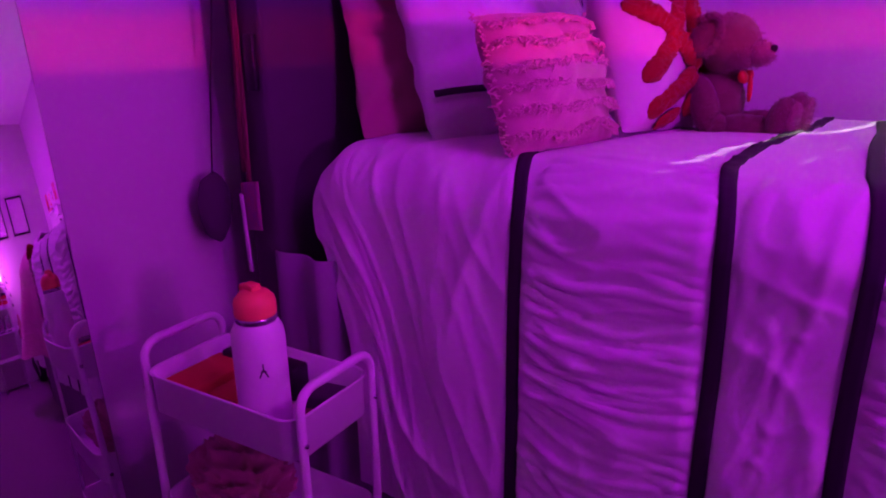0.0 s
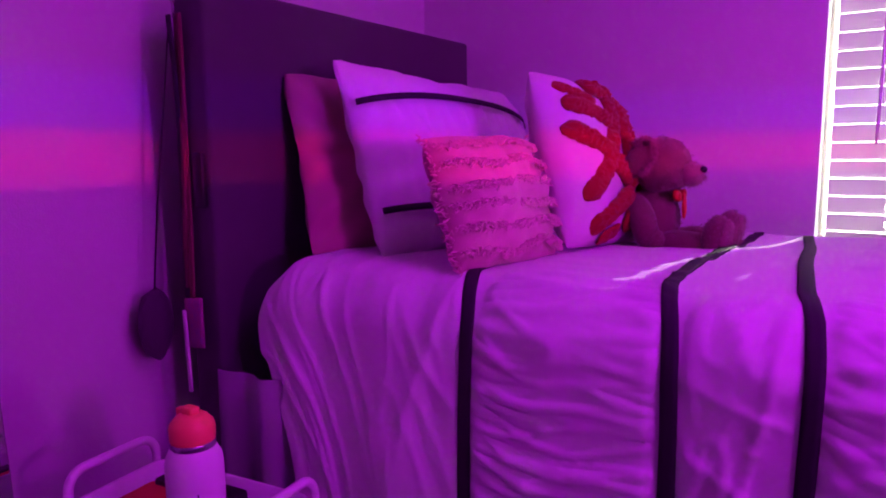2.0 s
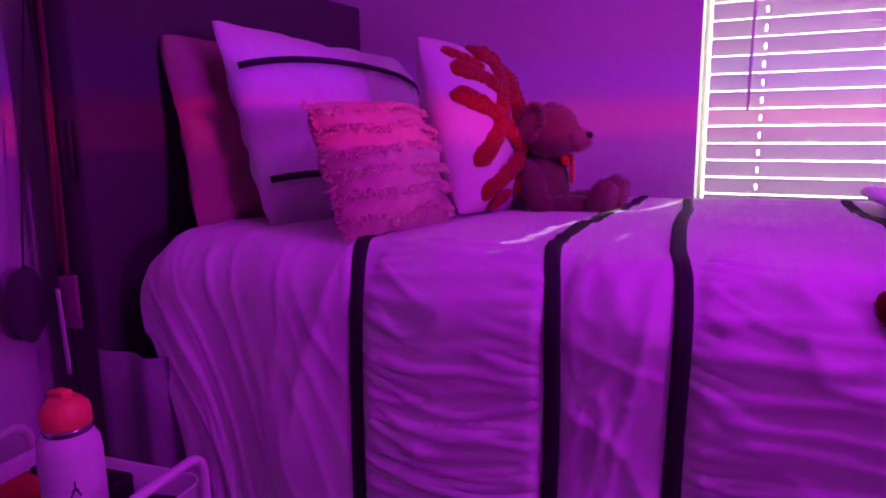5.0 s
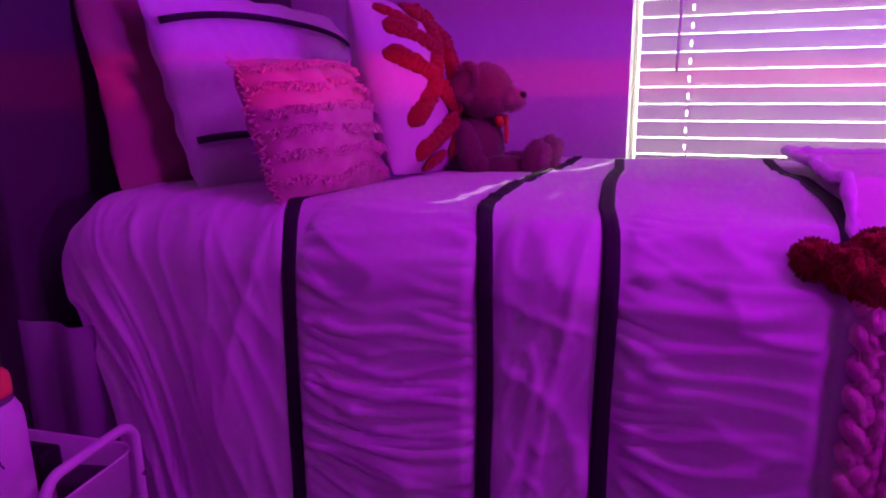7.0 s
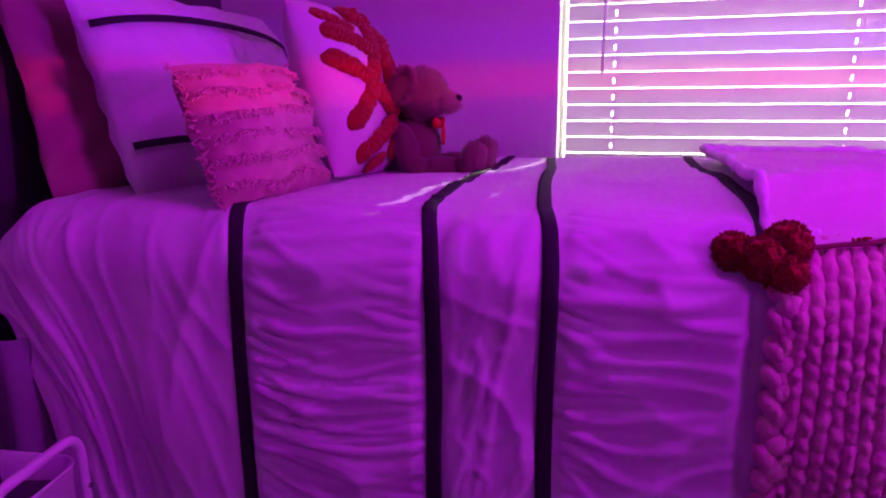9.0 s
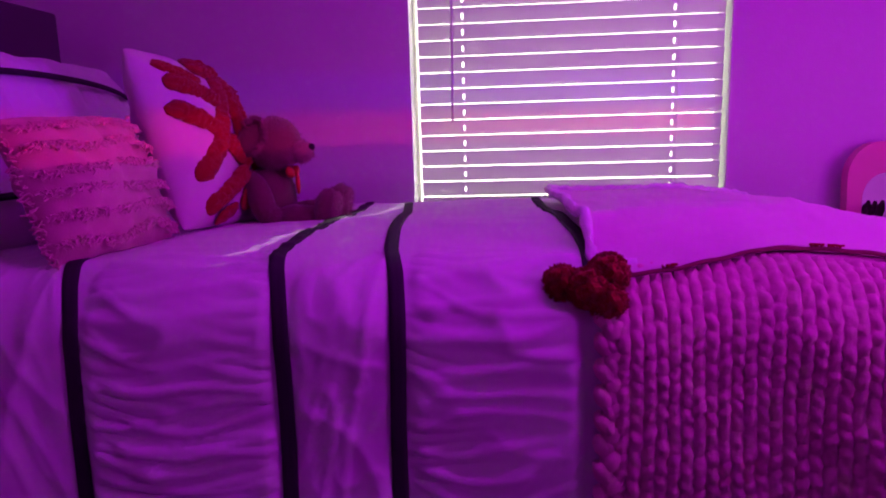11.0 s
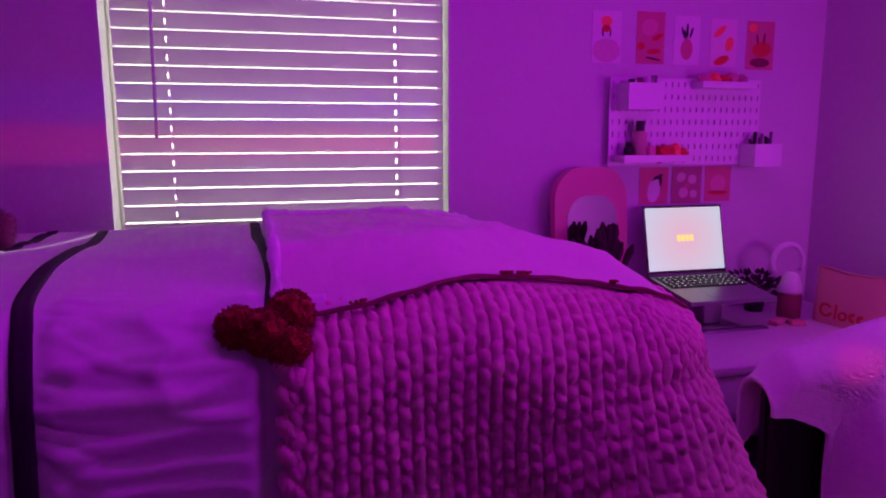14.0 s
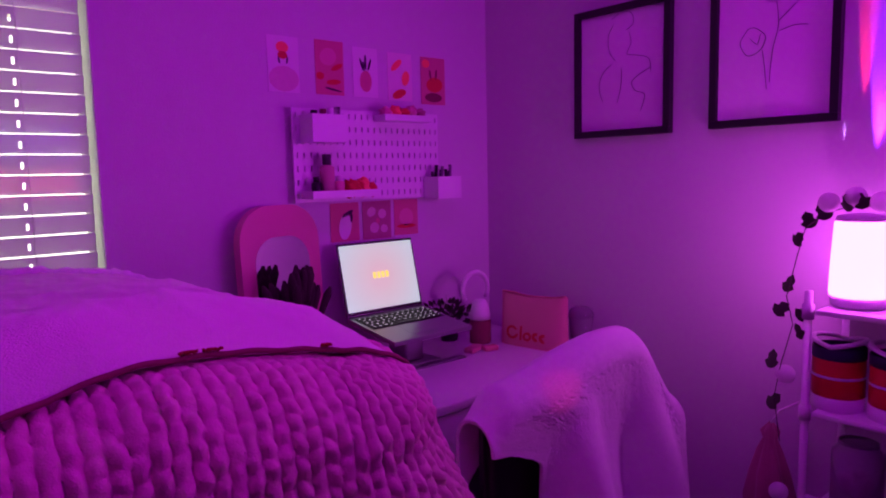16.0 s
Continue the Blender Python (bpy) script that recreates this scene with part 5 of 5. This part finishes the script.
framed(1.362, 1.684, 1.417, 1.83, (((0.48, 0.95), (0.40, 0.86), (0.44, 0.76), (0.54, 0.74), (0.58, 0.84), (0.50, 0.92)), ((0.46, 0.84), (0.52, 0.80), (0.56, 0.88)), ((0.52, 0.74), (0.54, 0.60), (0.50, 0.45), (0.48, 0.26)), ((0.54, 0.62), (0.66, 0.70), (0.74, 0.76)),
                                 ((0.55, 0.56), (0.66, 0.58), (0.76, 0.57)), ((0.30, 0.60), (0.24, 0.52), (0.30, 0.44), (0.40, 0.46), (0.44, 0.54), (0.36, 0.60), (0.30, 0.60)), ((0.32, 0.54), (0.38, 0.50), (0.40, 0.56)), ((0.42, 0.46), (0.44, 0.36), (0.46, 0.22)), ((0.60, 0.92), (0.70, 0.88), (0.66, 0.80))), "black framed line drawing of tall flowers")

# ---- chair with fleece ----
chair = thing("desk_chair", "black desk chair pushed up to the desk", "chair", m=pose(1.70, 1.68, 0, 0, 0, -6))
part("backrest", box((-0.255, -0.035, 0.50), (0.235, 0.0, 0.835), 0.03, segments=3), M_BLACK, chair)
part("seat", box((-0.235, 0.0, 0.43), (0.235, 0.44, 0.49), 0.025, segments=3), M_BLACK, chair)
for lx in (-0.20, 0.20):
    for ly in (-0.01, 0.40):
        part("leg", tube([(lx, ly, 0.0), (lx * 0.95, ly, 0.44)], 0.014, 10), M_BLACK, chair)
    part("back_post", tube([(lx, -0.018, 0.42), (lx, -0.018, 0.55)], 0.014, 10), M_BLACK, chair)


def fleece_point(u, v):
    # u across the chair back, v from the seat side over the top to the hem behind
    x = -0.275 + 0.545 * u
    top = 0.868 + 0.078 * smooth01((u + 0.05) / 0.78) - 0.17 * smooth01((u - 0.76) / 0.24) ** 1.3 - 0.05 * smooth01((0.12 - u) / 0.12)
    s = -0.20 + v * 0.92
    R, y0 = 0.055, -0.018
    half = R * math.pi / 2
    fold = 0.046 * math.sin(u * 13.5 + 0.9 * math.sin(v * 3 + u * 4)) + 0.010 * math.sin(u * 25 + 2 + 2 * v)
    grow = smooth01((s - 0.02) / 0.35)
    if s < -half:
        p = Vector((x, y0 + R, top - R + (s + half)))
    elif s < half:
        a = s / half * math.pi / 2
        p = Vector((x, y0 - R * math.sin(a) + fold * grow, top - R + R * math.cos(a)))
    else:
        d = s - half
        p = Vector((x + 0.03 * (u - 0.75) * grow + (0.13 * smooth01((d + 0.03) / 0.08) + 0.10 * d) * (1 - u) ** 2, y0 - R - 0.05 * smooth01(d / 0.4) + fold * grow, top - R - d))
    p.y -= 0.03 * smooth01((u - 0.85) / 0.15)
    fuzz = 0.0010 * noise.noise(p * 75) + 0.0010 * noise.noise(p * 210)
    return p + Vector((0, fuzz, 0.6 * fuzz))


flc = thing("fleece_blanket", "fluffy white fleece blanket draped over the desk chair", "blanket", m=pose(1.70, 1.68, 0, 0, 0, -6))
part("fleece", sheet(fleece_point, span(0, 1, 190), span(0, 1, 260), 0.010), M_FLEECE, flc)

# ---- white rack by the side wall ----
rack = thing("storage_rack", "white open storage rack with a lit lantern", "rack")
RX0, RX1, RY0, RY1 = 2.075, 2.300, 0.93, 1.325
for x in (RX0, RX1):
    for y in (RY0, RY1):
        part("post", tube([(x, y, 0), (x, y, 1.045)], 0.0085, 12), M_WHITE, rack)
        for zz in (0.30, 0.555, 0.775, 1.000):
            part("joint", tube([(x, y, zz - 0.016), (x, y, zz + 0.016)], 0.0125, 12), M_WHITE, rack)
for zz in (0.30, 0.555, 0.775, 1.000):
    part("shelf", box((RX0 - 0.004, RY0 + 0.016, zz - 0.006), (RX1 + 0.004, RY1 - 0.016, zz + 0.006), 0.003), M_WHITE, rack)
for zz in (0.555,):
    part("rail", tube([(RX0, RY0, zz + 0.03), (RX0, RY1, zz + 0.03)], 0.005, 8), M_WHITE, rack)

lant = thing("lantern", "glowing magenta lantern on the rack top", "lantern", m=Matrix.Translation((2.165, 1.258, 1.0062)))
part("base", lathe([(0, 0), (0.048, 0), (0.054, 0.006), (0.055, 0.022), (0, 0.024)], 32), material("lantern_base", (0.35, 0.3, 0.4), 0.4), lant)
sh = part("shade", lathe([(0.056, 0.0245), (0.058, 0.030), (0.056, 0.10), (0.051, 0.185), (0.047, 0.187), (0.052, 0.10), (0.052, 0.030), (0.050, 0.0245)], 36), M_LAMPBODY, lant, "glowing magenta glass shade")
sh.visible_shadow = False
part("cap", lathe([(0, 0.1875), (0.050, 0.1875), (0.046, 0.198), (0.02, 0.203), (0, 0.203)], 32), M_WHITE, lant)
small_bottle(2.11, 1.0065, 0.020, 0.085, M_WHITE, "small white bottle beside the lantern", M_WHITE, "bottle", 1.165)

# tins
for yy in (1.284, 1.170):
    tin = thing("red_tin", "red tin with a navy collar and white trim", "tin", "red tins on the rack", m=Matrix.Translation((2.145, yy, 0.7812)))
    part("trim", lathe([(0, 0), (0.052, 0), (0.053, 0.003), (0.053, 0.030), (0, 0.030)], 32), M_WHITE, tin, "white base trim")
    part("body", lathe([(0.0518, 0.0302), (0.0525, 0.032), (0.0525, 0.112), (0.0515, 0.113)], 32), M_RED, tin)
    part("stripe", lathe([(0.0530, 0.072), (0.0534, 0.073), (0.0534, 0.077), (0.0530, 0.078)], 32), M_WHITE, tin, "thin white stripe")
    part("collar", lathe([(0.0520, 0.1132), (0.0535, 0.115), (0.0535, 0.136), (0.0520, 0.138)], 32), material("navy_band", (0.02, 0.02, 0.06), 0.6) if yy > 1.2 else bpy.data.materials["navy_band"], tin, "navy collar")
    part("lip", tube([(0.051 * math.cos(a), 0.051 * math.sin(a), 0.143 + 0.012 * abs(math.sin(a))) for a in span(0, 2 * math.pi * 35 / 36, 36)], 0.0055, 8, closed=True), M_WHITE, tin, "white curved lip")
for yy in (1.24, 1.11):
    gj = thing("glass_jar", "clear glass jar on the lower rack shelf", "jar", "glass jars", m=Matrix.Translation((2.15, yy, 0.5612)))
    part("jar", lathe([(0, 0), (0.048, 0), (0.052, 0.008), (0.052, 0.125), (0.040, 0.140), (0.040, 0.150), (0.037, 0.150), (0.037, 0.140), (0.049, 0.124), (0.049, 0.010), (0, 0.008)], 32), M_CLEAR, gj)
    bm = bmesh.new()
    for i in range(12):
        blob((0.026 * math.cos(i * 2.1), 0.026 * math.sin(i * 2.1), 0.024 + 0.018 * (i // 4)), (0.016, 0.016, 0.013), bm, 2, None, 0.3)
    tagged(part("sweets", bm, M_EDGE, gj, "dark contents"), kind="stuff")

# string of bulbs and ivy on the rack
def ivy_leaf(size):
    bm = bmesh.new()
    out = [(0, -0.5), (0.28, -0.42), (0.52, -0.10), (0.30, 0.05), (0.34, 0.34), (0.0, 0.62), (-0.34, 0.34), (-0.30, 0.05), (-0.52, -0.10), (-0.28, -0.42)]
    c = bm.verts.new((0, 0, 0.10 * size))
    vs = [bm.verts.new((x * size, y * size, -0.06 * size * abs(x))) for x, y in out]
    for k in range(len(vs)):
        bm.faces.new((c, vs[k], vs[(k + 1) % len(vs)]))
    return bm


ivy = thing("ivy_garland", "artificial ivy garland with small globe bulbs on the rack", "garland")
vine = [(2.10, 1.262, 1.225), (2.085, 1.300, 1.215), (2.07, 1.335, 1.18), (2.065, 1.350, 1.11), (2.06, 1.365, 1.03), (2.06, 1.350, 0.97), (2.06, 1.372, 0.88), (2.06, 1.385, 0.80), (2.06, 1.37, 0.70)]
part("vine", tube(vine, 0.0012, 6), M_LEAF, ivy)
rnd = random.Random(14)
LEAVES = ((1.352, 1.155), (1.331, 1.196), (1.302, 1.215), (1.256, 1.234), (1.368, 1.055), (1.378, 1.000), (1.330, 0.995), (1.342, 0.952), (1.398, 0.880), (1.392, 0.785), (1.228, 1.240))
for i, (y, z) in enumerate(LEAVES):
    lf = part("leaf", ivy_leaf(0.033 + 0.008 * rnd.random()), M_LEAF, ivy)
    lf.matrix_world = Matrix.Translation((2.062 + 0.02 * rnd.random(), y, z)) @ pose(0, 0, 0, 90 + rnd.uniform(-30, 30), rnd.uniform(-50, 50), -90 + rnd.uniform(-40, 40))
for y, z, on in ((1.292, 1.236, 0), (1.242, 1.248, 0), (1.195, 1.238, 0), (1.368, 0.852, 0), (1.375, 0.575, 0)):
    bm = bmesh.new()
    blob((2.075, y, z), (0.021, 0.021, 0.021), bm, 3)
    part("bulb", bm, M_GLOBE, ivy, "white frosted globe bulb")

# bag that hangs from the rack
bag = thing("drawstring_bag", "pink drawstring bag hanging behind the rack", "bag")
bm = lathe([(0.006, 0.235), (0.020, 0.215), (0.014, 0.195), (0.026, 0.165), (0.044, 0.110), (0.054, 0.050), (0.052, 0.012), (0.036, 0.0), (0, 0.0)], 48, at=(2.19, 1.445, 0.455))
for v in bm.verts:
    d = Vector((v.co.x - 2.19, v.co.y - 1.445, 0))
    a = math.atan2(d.y, d.x)
    k = 1 + 0.16 * math.sin(7 * a + 9 * v.co.z) + 0.14 * nz(3 * math.cos(a), 3 * math.sin(a), v.co.z * 14)
    v.co.x, v.co.y = 2.19 + d.x * k, 1.445 + d.y * k
part("body", bm, M_BLUSH, bag)
part("cord", tube([(2.19, 1.445, 0.688), (2.20, 1.430, 0.72), (2.30, 1.345, 0.775)], 0.003, 6), M_PAPER, bag)

# dark bag slumped on the floor by the side wall
bm = bmesh.new()
blob((2.13, 1.62, 0.215), (0.12, 0.13, 0.215), bm, 4, None, 0.10)
tagged(finish("floor_bag", bm, M_HEAD), "slumped black fabric bag on the floor by the wall", "bag")
